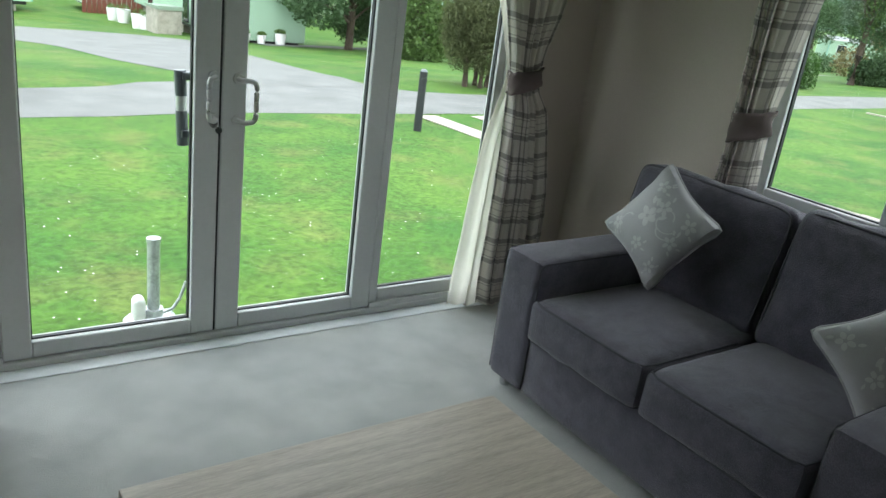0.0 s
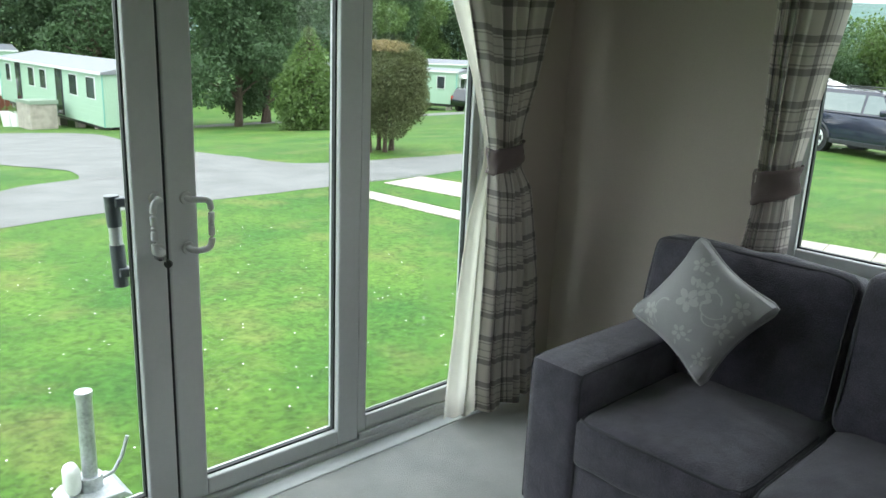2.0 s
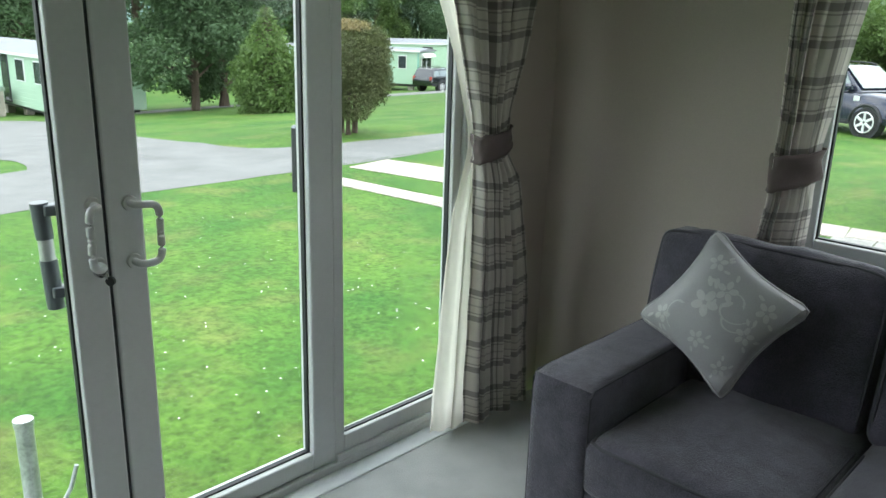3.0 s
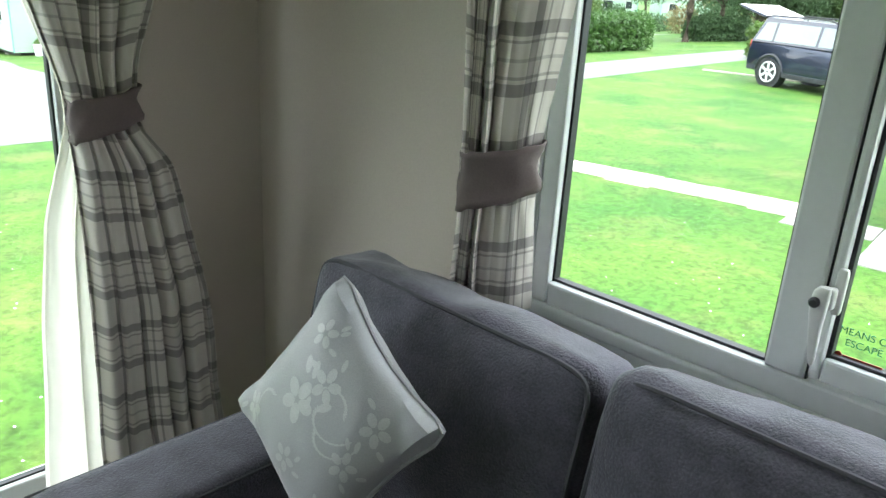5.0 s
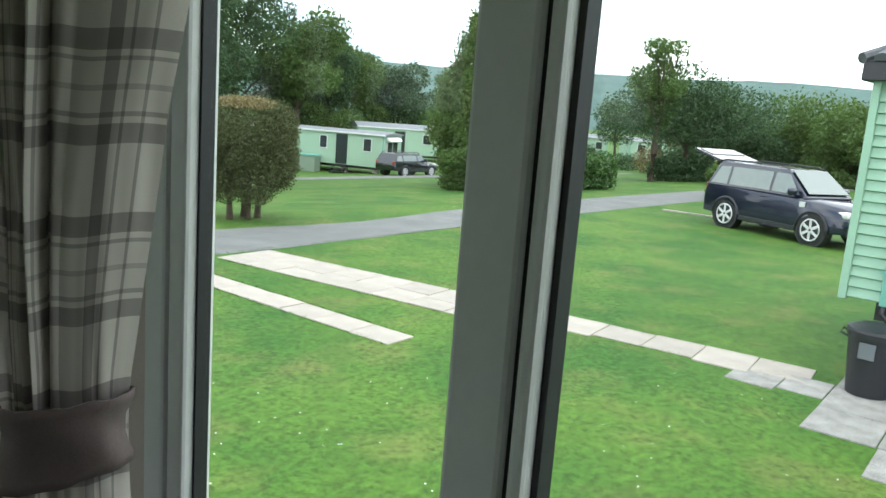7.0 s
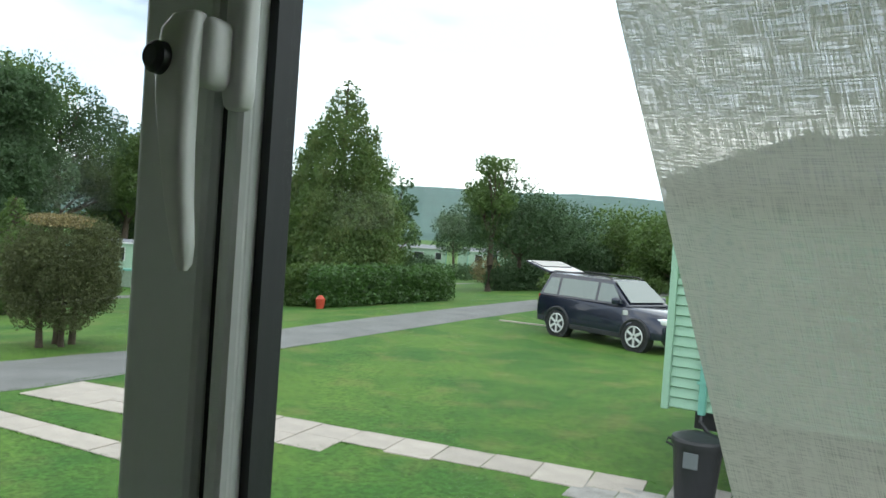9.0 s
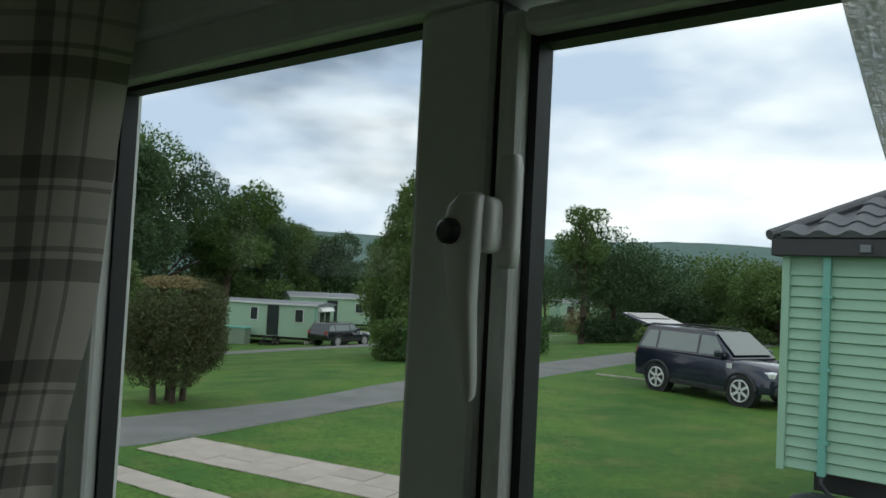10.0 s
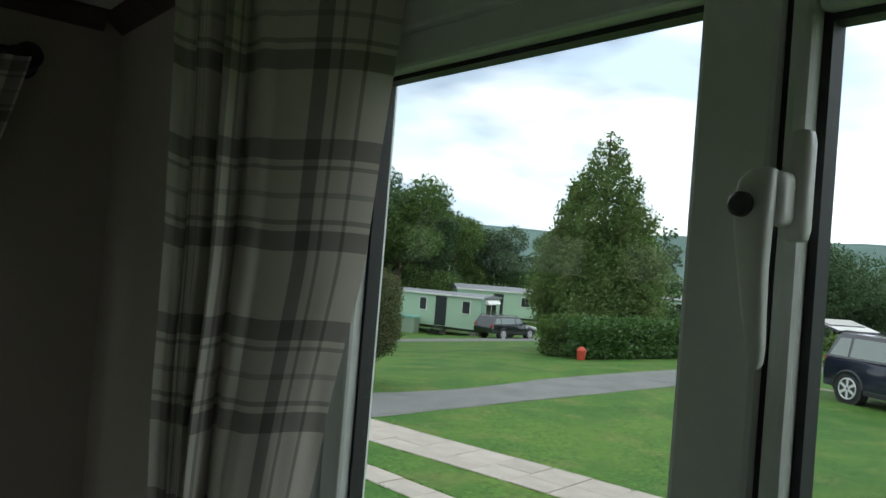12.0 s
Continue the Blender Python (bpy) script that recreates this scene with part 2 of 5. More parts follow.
# thin leaves let part of the light through
for leaf_mat, tint in ((LEAF, (0.12, 0.20, 0.04)), (LEAFDARK, (0.07, 0.13, 0.045)), (LEAFTIP, (0.18, 0.24, 0.07)), (LEAFBUSH, (0.10, 0.12, 0.04)), (LEAFHEDGE, (0.09, 0.19, 0.04))):
    n, l = leaf_mat.node_tree.nodes, leaf_mat.node_tree.links
    through_leaf, leaf_mix = n.new("ShaderNodeBsdfTranslucent"), n.new("ShaderNodeMixShader")
    through_leaf.inputs[0].default_value = (*tint, 1)
    leaf_mix.inputs[0].default_value = 0.35
    l.new(n["Principled BSDF"].outputs[0], leaf_mix.inputs[1])
    l.new(through_leaf.outputs[0], leaf_mix.inputs[2])
    l.new(leaf_mix.outputs[0], n["Material Output"].inputs[0])
# the blue in this green stands in for haze over the far woods
HILL = mat("hazy_hill_woods", (0.05, 0.105, 0.09), 0.95, spread=0.3, scale=0.02, fine=0.2, bump=0)
CARBLUE = mat("dark_blue_car_paint", (0.010, 0.014, 0.032), 0.22, 0.3, spread=0.15, coat=0.8, bump=0)
CARGREY = mat("dark_grey_car_paint", (0.018, 0.021, 0.026), 0.25, 0.3, spread=0.15, coat=0.8, bump=0)
TYRE = mat("tyre_rubber", (0.018, 0.018, 0.019), 0.85, bump=0.2)
ALLOY = mat("silver_alloy", (0.68, 0.69, 0.70), 0.35, 0.4, bump=0)
LAMP = mat("headlamp_glass", (0.72, 0.74, 0.76), 0.12, 0.2, bump=0)
BLACKPL = mat("black_plastic", (0.017, 0.018, 0.022), 0.45, spread=0.25, bump=0.08)
WHITEPL = mat("white_plastic", (0.76, 0.76, 0.75), 0.45, spread=0.05)
RED = mat("red_plastic", (0.40, 0.045, 0.022), 0.5)
STONE = mat("rubble_stone", (0.34, 0.31, 0.27), 0.9, spread=0.3, scale=5, bump=0.5, dist=0.01)
DECKRED = mat("red_brown_timber", (0.15, 0.045, 0.028), 0.7, spread=0.25)
GREENBOX = mat("grey_green_box", (0.20, 0.26, 0.20), 0.6)
TEXTGREEN = mat("green_print", (0.05, 0.30, 0.20), 0.6)


# ---- building helpers ----
def link(name, bm, material, parent=None, smooth=False, bevel=0.0, segs=2):
    if bevel:
        es = [e for e in bm.edges if len(e.link_faces) == 2 and e.calc_face_angle(0) > 0.6]
        bmesh.ops.bevel(bm, geom=es, offset=bevel, segments=segs, profile=0.5, affect="EDGES", clamp_overlap=True)
    me = bpy.data.meshes.new(name)
    bm.to_mesh(me)
    bm.free()
    me.materials.append(material)
    if smooth:
        me.shade_smooth()
        me.set_sharp_from_angle(angle=radians(40))
    ob = new(name, me)
    if parent:
        ob.parent = parent
    return ob


def part(name, bm, material, parent, label="", smooth=False, bevel=0.0, segs=2):
    return tagged(link(name, bm, material, parent, smooth, bevel, segs), label)


def thing(name, m, label, category, group="", kind=""):
    ob = tagged(new(name), label, category, group, kind)
    ob.matrix_basis = m
    return ob


def box(x0, y0, z0, x1, y1, z1, bm=None):
    bm = bm or bmesh.new()
    bmesh.ops.create_cube(bm, size=1, matrix=Matrix.Translation(((x0 + x1) / 2, (y0 + y1) / 2, (z0 + z1) / 2)) @ Matrix.Diagonal((abs(x1 - x0), abs(y1 - y0), abs(z1 - z0), 1)))
    return bm


def cyl(a, b, r0, r1=None, n=16, bm=None):
    bm = bm or bmesh.new()
    a, b = Vector(a), Vector(b)
    d = b - a
    m = Matrix.Translation((a + b) / 2) @ d.to_track_quat("Z", "Y").to_matrix().to_4x4()
    bmesh.ops.create_cone(bm, cap_ends=True, segments=n, radius1=r0, radius2=r0 if r1 is None else r1, depth=d.length, matrix=m)
    return bm


def tube(points, r, n=10, bm=None):
    """A round bar along a smooth line."""
    bm = bm or bmesh.new()
    pts = [Vector(p) for p in points]
    rings = []
    for i, p in enumerate(pts):
        d = (pts[min(i + 1, len(pts) - 1)] - pts[max(i - 1, 0)]).normalized()
        q = d.to_track_quat("Z", "Y")
        rr = r[i] if isinstance(r, (list, tuple)) else r
        rings.append([bm.verts.new(p + q @ Vector((rr * math.cos(k * math.tau / n), rr * math.sin(k * math.tau / n), 0))) for k in range(n)])
    for a, b in zip(rings, rings[1:]):
        for k in range(n):
            bm.faces.new((a[k], a[(k + 1) % n], b[(k + 1) % n], b[k]))
    bm.faces.new(rings[0][::-1])
    bm.faces.new(rings[-1])
    return bm


def eased(points, steps=5):
    """More points along a smooth line through the given ones."""
    p = [Vector(q) for q in points]
    line = []
    for i in range(len(p) - 1):
        a, b, c, d = p[max(i - 1, 0)], p[i], p[i + 1], p[min(i + 2, len(p) - 1)]
        for k in range(steps):
            f = k / steps
            line.append(0.5 * (2 * b + (c - a) * f + (2 * a - 5 * b + 4 * c - d) * f * f + (3 * b - a - 3 * c + d) * f ** 3))
    return line + [p[-1]]


def prism(outline, y0, y1):
    """An outline in x and z, drawn out along y."""
    bm = bmesh.new()
    a = [bm.verts.new((x, y0, z)) for x, z in outline]
    b = [bm.verts.new((x, y1, z)) for x, z in outline]
    n = len(outline)
    bm.faces.new(a)
    bm.faces.new(b[::-1])
    for i in range(n):
        bm.faces.new((a[i], b[i], b[(i + 1) % n], a[(i + 1) % n]))
    bmesh.ops.recalc_face_normals(bm, faces=bm.faces)
    return bm


def puff(x0, y0, z0, x1, y1, z1, crown=0.03, r=0.05, cuts=8, wrinkle=0.0, seed=0):
    """An upholstered block: soft edges and a crowned top and front."""
    bm = bmesh.new()
    bmesh.ops.create_cube(bm, size=2)
    bmesh.ops.subdivide_edges(bm, edges=bm.edges, cuts=cuts, use_grid_fill=True)
    h = Vector(((x1 - x0) / 2, (y1 - y0) / 2, (z1 - z0) / 2))
    c = Vector(((x0 + x1) / 2, (y0 + y1) / 2, (z0 + z1) / 2))
    for v in bm.verts:
        p = Vector([v.co[i] * h[i] for i in range(3)])
        inner = Vector([max(-(h[i] - r), min(h[i] - r, p[i])) for i in range(3)])
        d = p - inner
        if d.length > 1e-6:
            p = inner + d.normalized() * r
        u = v.co
        for i in range(3):
            j, k = (i + 1) % 3, (i + 2) % 3
            if abs(u[i]) > 0.99:
                p[i] += math.copysign(crown * (1 - u[j] ** 2) * (1 - u[k] ** 2) * (0.3 if h[i] > 0.25 else 1), u[i])
        if wrinkle:
            p += Vector((0, 0, 1)) * wrinkle * noise.noise(Vector((p.x * 9 + seed, p.y * 9, p.z * 9)))
            p += Vector((1, 0, 0)) * wrinkle * noise.noise(Vector((p.x * 7, p.y * 11 + seed, p.z * 7 + 3)))
        v.co = p + c
    return bm


def gz(x, y):
    """Height of the ground: level near the caravan, then falling away."""
    return -0.85 - 0.08 * min(max(y - 15.5, 0), 25)


# ---- room ----
WX, DY, BACK, LEFT, TOP = 3.12, 3.20, -3.4, -0.85, 2.36
floor = tagged(link("floor", box(LEFT, BACK, -0.06, WX, DY - 0.06, 0.0), CARPET), "grey cut-pile carpet over the lounge floor", "floor", kind="structure")
tagged(link("ceiling", box(LEFT - 0.1, BACK - 0.1, TOP, WX + 0.1, DY + 0.12, TOP + 0.08), CEILING), "plain off-white ceiling", "ceiling", kind="structure")
# window wall with its opening
W0, W1, WZ0, WZ1 = 0.86, 2.088, 0.89, 2.10
for nm, bm in (("wall_east", box(WX, W1, -0.06, WX + 0.045, DY + 0.12, TOP)), ("wall_east_back", box(WX, BACK, -0.06, WX + 0.045, W0, TOP)),
               ("wall_east_below", box(WX, W0, -0.06, WX + 0.045, W1, WZ0)), ("wall_east_above", box(WX, W0, WZ1, WX + 0.045, W1, TOP))):
    tagged(link(nm, bm, WALLPAPER), "beige textured wall paper beside the window", "wall", kind="structure")
D0, D1, DZ1 = -0.34, 2.62, 2.12
for nm, bm in (("wall_north", box(D1, DY, -0.06, WX, DY + 0.12, TOP)), ("wall_north_side", box(LEFT - 0.1, DY, -0.06, D0, DY + 0.12, TOP)), ("wall_north_above", box(D0, DY, DZ1, D1, DY + 0.12, TOP))):
    tagged(link(nm, bm, WALLPAPER), "beige textured wall paper beside the glazed doors", "wall", kind="structure")
tagged(link("wall_west", box(LEFT - 0.1, BACK, -0.06, LEFT, DY, TOP), WALLPAPER), "plain beige wall", "wall", kind="structure")
# unseen gap in the south wall, added to bring more daylight into the room
for nm, bm in (("wall_south", box(LEFT - 0.1, BACK - 0.1, -0.06, 0.45, BACK, TOP)), ("wall_south_side", box(1.15, BACK - 0.1, -0.06, WX + 0.1, BACK, TOP)), ("wall_south_below", box(0.45, BACK - 0.1, -0.06, 1.15, BACK, 0.9)), ("wall_south_above", box(0.45, BACK - 0.1, 2.1, 1.15, BACK, TOP))):
    tagged(link(nm, bm, WALLPAPER), "plain beige wall with an unseen opening added to let in daylight", "wall", kind="structure")
cv = 0.045
tagged(link("trim", prism([(WX, TOP), (WX - cv, TOP), (WX - cv, TOP - 0.012), (WX, TOP - cv)], BACK, DY), WALNUT), "dark brown coving strip under the ceiling", "trim", kind="structure")
trim_n = link("trim_north", prism([(-0.0, TOP), (-cv, TOP), (-cv, TOP - 0.012), (0.0, TOP - cv)], LEFT, WX - cv), WALNUT)
trim_n.matrix_basis = pose(0, DY, 0) @ Matrix(((0, 1, 0, 0), (1, 0, 0, 0), (0, 0, 1, 0), (0, 0, 0, 1)))
tagged(trim_n, "dark brown coving strip under the ceiling", "trim", kind="structure")


def ring_frame(name, parent, axis, at, a0, a1, z0, z1, w, depth, material=UPVC, wb=None, bevel=0.006, label=""):
    """A rectangular frame of four mitred-looking bars. axis x: the plane x = at, and a runs along y."""
    wb = w if wb is None else wb
    made = []
    for (p0, p1, q0, q1) in ((a0, a0 + w, z0, z1), (a1 - w, a1, z0, z1), (a0 + w, a1 - w, z0, z0 + wb), (a0 + w, a1 - w, z1 - w, z1)):
        b = box(at - depth / 2, p0, q0, at + depth / 2, p1, q1) if axis == "x" else box(p0, at - depth / 2, q0, p1, at + depth / 2, q1)
        made.append(part(name, b, material, parent, label, bevel=bevel))
    return made


def pane_of(parent, axis, at, a0, a1, z0, z1):
    b = box(at - 0.004, a0, z0, at + 0.004, a1, z1) if axis == "x" else box(a0, at - 0.004, z0, a1, at + 0.004, z1)
    p = part("pane", b, GLASS, parent)
    p.visible_shadow = False
    g = 0.008
    ring_frame("gasket", parent, axis, at, a0 - 0.002, a1 + 0.002, z0 - 0.002, z1 + 0.002, g, 0.02, GASKET, bevel=0)


# side window: fixed light and opening casement
win = thing("window_1", pose(0, 0, 0), "white plastic window with a fixed light and a casement", "window", kind="structure")
FX = WX + 0.016
ring_frame("window_frame", win, "x", FX + 0.0, W0, W1, WZ0, WZ1, 0.046, 0.048, wb=0.055)
part("mullion", box(FX - 0.024, 1.479, WZ0 + 0.055, FX + 0.024, 1.550, WZ1 - 0.046), UPVC, win, bevel=0.006)
pane_of(win, "x", FX + 0.004, 1.550, W1 - 0.046, WZ0 + 0.055, WZ1 - 0.046)
part("casement", box(FX - 0.021, 1.456, WZ0 + 0.075, FX + 0.01, 1.4715, WZ1 - 0.075), UPVC, win, bevel=0.005)
ring_frame("casement_frame", win, "x", FX + 0.0, W0 + 0.06, 1.4755, WZ0 + 0.06, WZ1 - 0.055, 0.02, 0.038, wb=0.045)
part("seal", box(FX - 0.016, 1.4755, WZ0 + 0.055, FX + 0.01, 1.479, WZ1 - 0.046), GASKET, win)
pane_of(win, "x", FX + 0.004, W0 + 0.08, 1.454, WZ0 + 0.105, WZ1 - 0.075)
ring_frame("architrave", win, "x", WX - 0.002, W0 - 0.06, W1 + 0.06, WZ0 - 0.06, WZ1 + 0.06, 0.062, 0.024, bevel=0.007)
part("window_sill", box(WX - 0.018, W0 - 0.02, WZ0 - 0.03, WX + 0.03, W1 + 0.02, WZ0 + 0.004), UPVC, win, bevel=0.008, segs=3)


def window_handle(z):
    """A cranked handle: plate on the casement, round neck, long flat blade that hangs over the mullion."""
    h = thing("window_handle", pose(FX - 0.0214, 1.470, z), "white lever window handle with a black lock button", "handle", "window handles")
    part("backplate", puff(-0.015, -0.026, -0.028, 0.0, -0.008, 0.054, 0.0, 0.006, 8), HANDLE, h, smooth=True)
    part("boss", puff(-0.032, -0.018, -0.018, -0.010, -0.002, 0.022, 0.0, 0.007, 6), HANDLE, h, smooth=True)
    bm = bmesh.new()
    rings = []
    for dz, left, right, out, th in ((0.024, -0.008, -0.014, -0.040, 0.003), (0.022, 0.001, -0.018, -0.042, 0.006), (0.014, 0.008, -0.019, -0.044, 0.007), (-0.005, 0.010, -0.019, -0.045, 0.0075), (-0.025, 0.008, -0.018, -0.045, 0.0075), (-0.05, 0.004, -0.017, -0.044, 0.007),
                                     (-0.08, 0.000, -0.017, -0.042, 0.006), (-0.105, -0.004, -0.0165, -0.039, 0.0055), (-0.117, -0.007, -0.0155, -0.038, 0.004), (-0.121, -0.009, -0.013, -0.038, 0.002)):
        cy, hw_, out = (left + right) / 2 + 0.006, (left - right) / 2, out + 0.009
        rings.append([bm.verts.new((out - th * math.copysign(abs(math.sin(a)) ** 0.6, math.sin(a)), cy + hw_ * math.copysign(abs(math.cos(a)) ** 0.6, math.cos(a)), dz)) for a in np.linspace(0, math.tau, 16, endpoint=False)])
    for a, b in zip(rings, rings[1:]):
        for k in range(16):
            bm.faces.new((a[k], a[(k + 1) % 16], b[(k + 1) % 16], b[k]))
    bm.faces.new(rings[0][::-1])
    bm.faces.new(rings[-1])
    bmesh.ops.recalc_face_normals(bm, faces=bm.faces)
    lever = part("lever", bm, HANDLE, h, smooth=True)
    part("button", tube([(-0.041, 0.007, -0.004), (-0.048, 0.007, -0.004), (-0.051, 0.007, -0.004)], [0.0095, 0.009, 0.006], 20), BLACKPL, lever, "black lock button", smooth=True)


window_handle(1.88)
window_handle(1.11)

# glazed double doors with a fixed light each side
door = thing("door_1", pose(0, 0, 0), "white plastic glazed double doors, closed", "door", kind="structure")
ring_frame("door_frame", door, "y", DY + 0.055, D0, D1, 0.0, DZ1, 0.05, 0.09, wb=0.035)
part("threshold", box(D0, DY - 0.075, -0.06, D1, DY + 0.1, 0.006), UPVC, door, "white plastic threshold strip", bevel=0.006)
SEAM = 1.158
for a0, a1 in ((D0 + 0.05, 0.345), (1.93, D1 - 0.05)):
    ring_frame("side_light_frame", door, "y", DY + 0.055, a0, a1, 0.036, DZ1 - 0.05, 0.045, 0.055, wb=0.092)
    part("drip_bar", box(a0, DY + 0.012, 0.034, a1, DY + 0.027, 0.062), UPVC, door, bevel=0.004)
    pane_of(door, "y", DY + 0.055, a0 + 0.045, a1 - 0.045, 0.128, DZ1 - 0.095)
LF, LB = DY + 0.025, DY + 0.095
LZ0, LZ1 = 0.036, DZ1 - 0.051
for a0, a1 in ((0.345, SEAM - 0.004), (SEAM + 0.004, 1.93)):
    leaf = part("door_leaf", box(a0, LF, LZ0, a0 + 0.102, LB, LZ1), UPVC, door, bevel=0.007)
    for b in (box(a1 - 0.10, LF, LZ0, a1, LB, LZ1), box(a0 + 0.102, LF, LZ0, a1 - 0.10, LB, 0.105), box(a0 + 0.102, LF, LZ1 - 0.10, a1 - 0.10, LB, LZ1)):
        part("rail", b, UPVC, leaf, bevel=0.007)
    pane_of(leaf, "y", LF + 0.035, a0 + 0.102, a1 - 0.10, 0.105, LZ1 - 0.10)
part("door_seal", box(SEAM - 0.004, LF + 0.006, LZ0, SEAM + 0.004, LB - 0.01, LZ1), GASKET, door)


def bow_handle(x, reach, z):
    """A flat-sided bow standing off the leaf; reach: how far it swings along the door."""
    bow = [(x, LF, z + 0.083), (x, LF - 0.034, z + 0.083), (x + reach * 0.35, LF - 0.048, z + 0.084), (x + reach * 0.8, LF - 0.05, z + 0.079), (x + reach, LF - 0.05, z + 0.058), (x + reach, LF - 0.05, z), (x + reach, LF - 0.05, z - 0.058),
           (x + reach * 0.8, LF - 0.05, z - 0.079), (x + reach * 0.35, LF - 0.048, z - 0.084), (x, LF - 0.034, z - 0.083), (x, LF, z - 0.083)]
    h = part("door_handle", tube(eased(bow), 0.0105), HANDLE, door, "white bow door handle", smooth=True)
    for dz in (0.083, -0.083):
        part("rose", cyl((x, LF - 0.009, z + dz), (x, LF, z + dz), 0.02, 0.022, 20), HANDLE, h, smooth=True)


bow_handle(1.125, -0.03, 1.06)
bow_handle(1.225, 0.06, 1.052)
part("lock", cyl((1.128, LF - 0.016, 0.958), (1.128, LF, 0.958), 0.016, 0.018), CHROME, door, "chrome key cylinder with a key", smooth=True)
part("key", box(1.1265, LF - 0.05, 0.946, 1.1295, LF - 0.016, 0.966), CHROME, door, bevel=0.001, segs=1)
part("key_fob", cyl((1.134, LF - 0.046, 0.938), (1.142, LF - 0.04, 0.938), 0.013), BLACKPL, door, smooth=True)
OY = LB + 0.035
closer = part("outside_handle", cyl((1.043, OY, 0.845), (1.036, OY, 0.985), 0.023), GREYPL, door, "grey block handle outside the doors", smooth=True)
part("handle_middle", cyl((1.036, OY, 0.985), (1.034, OY, 1.045), 0.020), ALLOY, closer, "silver middle of the outside handle", smooth=True)
part("handle_top", cyl((1.034, OY, 1.045), (1.028, OY, 1.145), 0.023), GREYPL, closer, smooth=True)
for z in (0.88, 1.11):
    part("bracket", box(1.03, LB, z, 1.085, OY + 0.005, z + 0.03), GREYPL, closer, bevel=0.004)

# ---- sofa ----
sofa = thing("sofa", pose(0, 0, 0), "two-seat charcoal grey fabric sofa with piped cushions", "sofa")
SX0, SX1, SY0, SY1 = 2.10, 3.06, 0.83, 2.48
part("base", puff(SX0 + 0.03, SY0 + 0.2, 0.05, SX1 - 0.05, SY1 - 0.2, 0.30, 0.008, 0.02, 6), SOFA, sofa, smooth=True)
part("front_panel", puff(SX0 + 0.012, SY0 + 0.19, 0.045, SX0 + 0.06, SY1 - 0.20, 0.31, 0.012, 0.018, 6), SOFA, sofa, smooth=True)


def arm(y0, y1, seed):
    bm = puff(SX0, y0, 0.045, SX1 - 0.14, y1, 0.625, 0.012, 0.035, 10, 0.002, seed)
    a = part("arm", bm, SOFA, sofa, smooth=True)
    for y in (y0 + 0.011, y1 - 0.011):
        part("seam", tube([(SX0 + 0.011, y, 0.07), (SX0 + 0.011, y, 0.35), (SX0 + 0.011, y, 0.595), (SX0 + 0.03, y, 0.613), (SX0 + 0.4, y, 0.615), (SX1 - 0.2, y, 0.615)], 0.0035, 6), PIPING, a, smooth=True)
    return a


arm(2.25, SY1, 1)
arm(SY0, 1.06, 2)
part("back_frame", puff(2.87, SY0 + 0.01, 0.05, SX1, SY1 - 0.01, 0.86, 0.01, 0.04, 10, 0.003, 4), SOFA, sofa, smooth=True)


def seat_cushion(y0, y1, seed):
    c = part("seat_cushion", puff(SX0 - 0.035, y0 + 0.004, 0.305, 2.84, y1 - 0.004, 0.487, 0.022, 0.03, 12, 0.005, seed), SOFA, sofa, smooth=True)
    for zt in (0.476, 0.317):
        part("piping", tube([(2.6, y0 + 0.012, zt), (SX0 + 0.05, y0 + 0.012, zt), (SX0 - 0.012, y0 + 0.02, zt), (SX0 - 0.028, y0 + 0.06, zt), (SX0 - 0.031, (y0 + y1) / 2, zt + 0.002), (SX0 - 0.028, y1 - 0.06, zt), (SX0 - 0.012, y1 - 0.02, zt), (SX0 + 0.05, y1 - 0.012, zt), (2.6, y1 - 0.012, zt)], 0.005, 6), PIPING, c, smooth=True)
    return c


seat_cushion(1.66, 2.25, 5)
seat_cushion(1.06, 1.66, 6)


def back_cushion(y0, y1, seed, h=0.525):
    w, d = y1 - y0, 0.19
    bm = puff(-d / 2, -w / 2, 0, d / 2, w / 2, h, 0.035, 0.048, 20, 0.014, seed)
    bmesh.ops.transform(bm, matrix=Matrix.Translation((2.765, (y0 + y1) / 2, 0.445)) @ Matrix.Rotation(radians(13), 4, "Y"), verts=bm.verts)
    c = part("back_cushion", bm, SOFA, sofa, smooth=True)
    pts = []
    for k in range(41):
        a = k * math.tau / 40
        px, pz = math.cos(a), math.sin(a)
        e = 0.16
        yy = math.copysign(abs(px) ** e, px) * (w / 2 - 0.013)
        zz = h / 2 + math.copysign(abs(pz) ** e, pz) * (h / 2 - 0.013)
        pts.append(Matrix.Translation((2.765, (y0 + y1) / 2, 0.445)) @ Matrix.Rotation(radians(13), 4, "Y") @ Vector((-d / 2 + 0.012, yy, zz)))
    part("piping", tube(pts, 0.005, 6), PIPING, c, smooth=True)


back_cushion(1.69, 2.455, 7)
back_cushion(0.92, 1.68, 8, 0.55)
for x, y in ((SX0 + 0.06, SY1 - 0.07), (SX0 + 0.06, SY0 + 0.07), (SX1 - 0.2, SY1 - 0.07), (SX1 - 0.2, SY0 + 0.07)):
    part("foot", cyl((x, y, 0), (x, y, 0.05), 0.022, 0.03), CHROME, sofa, "chrome foot", smooth=True)


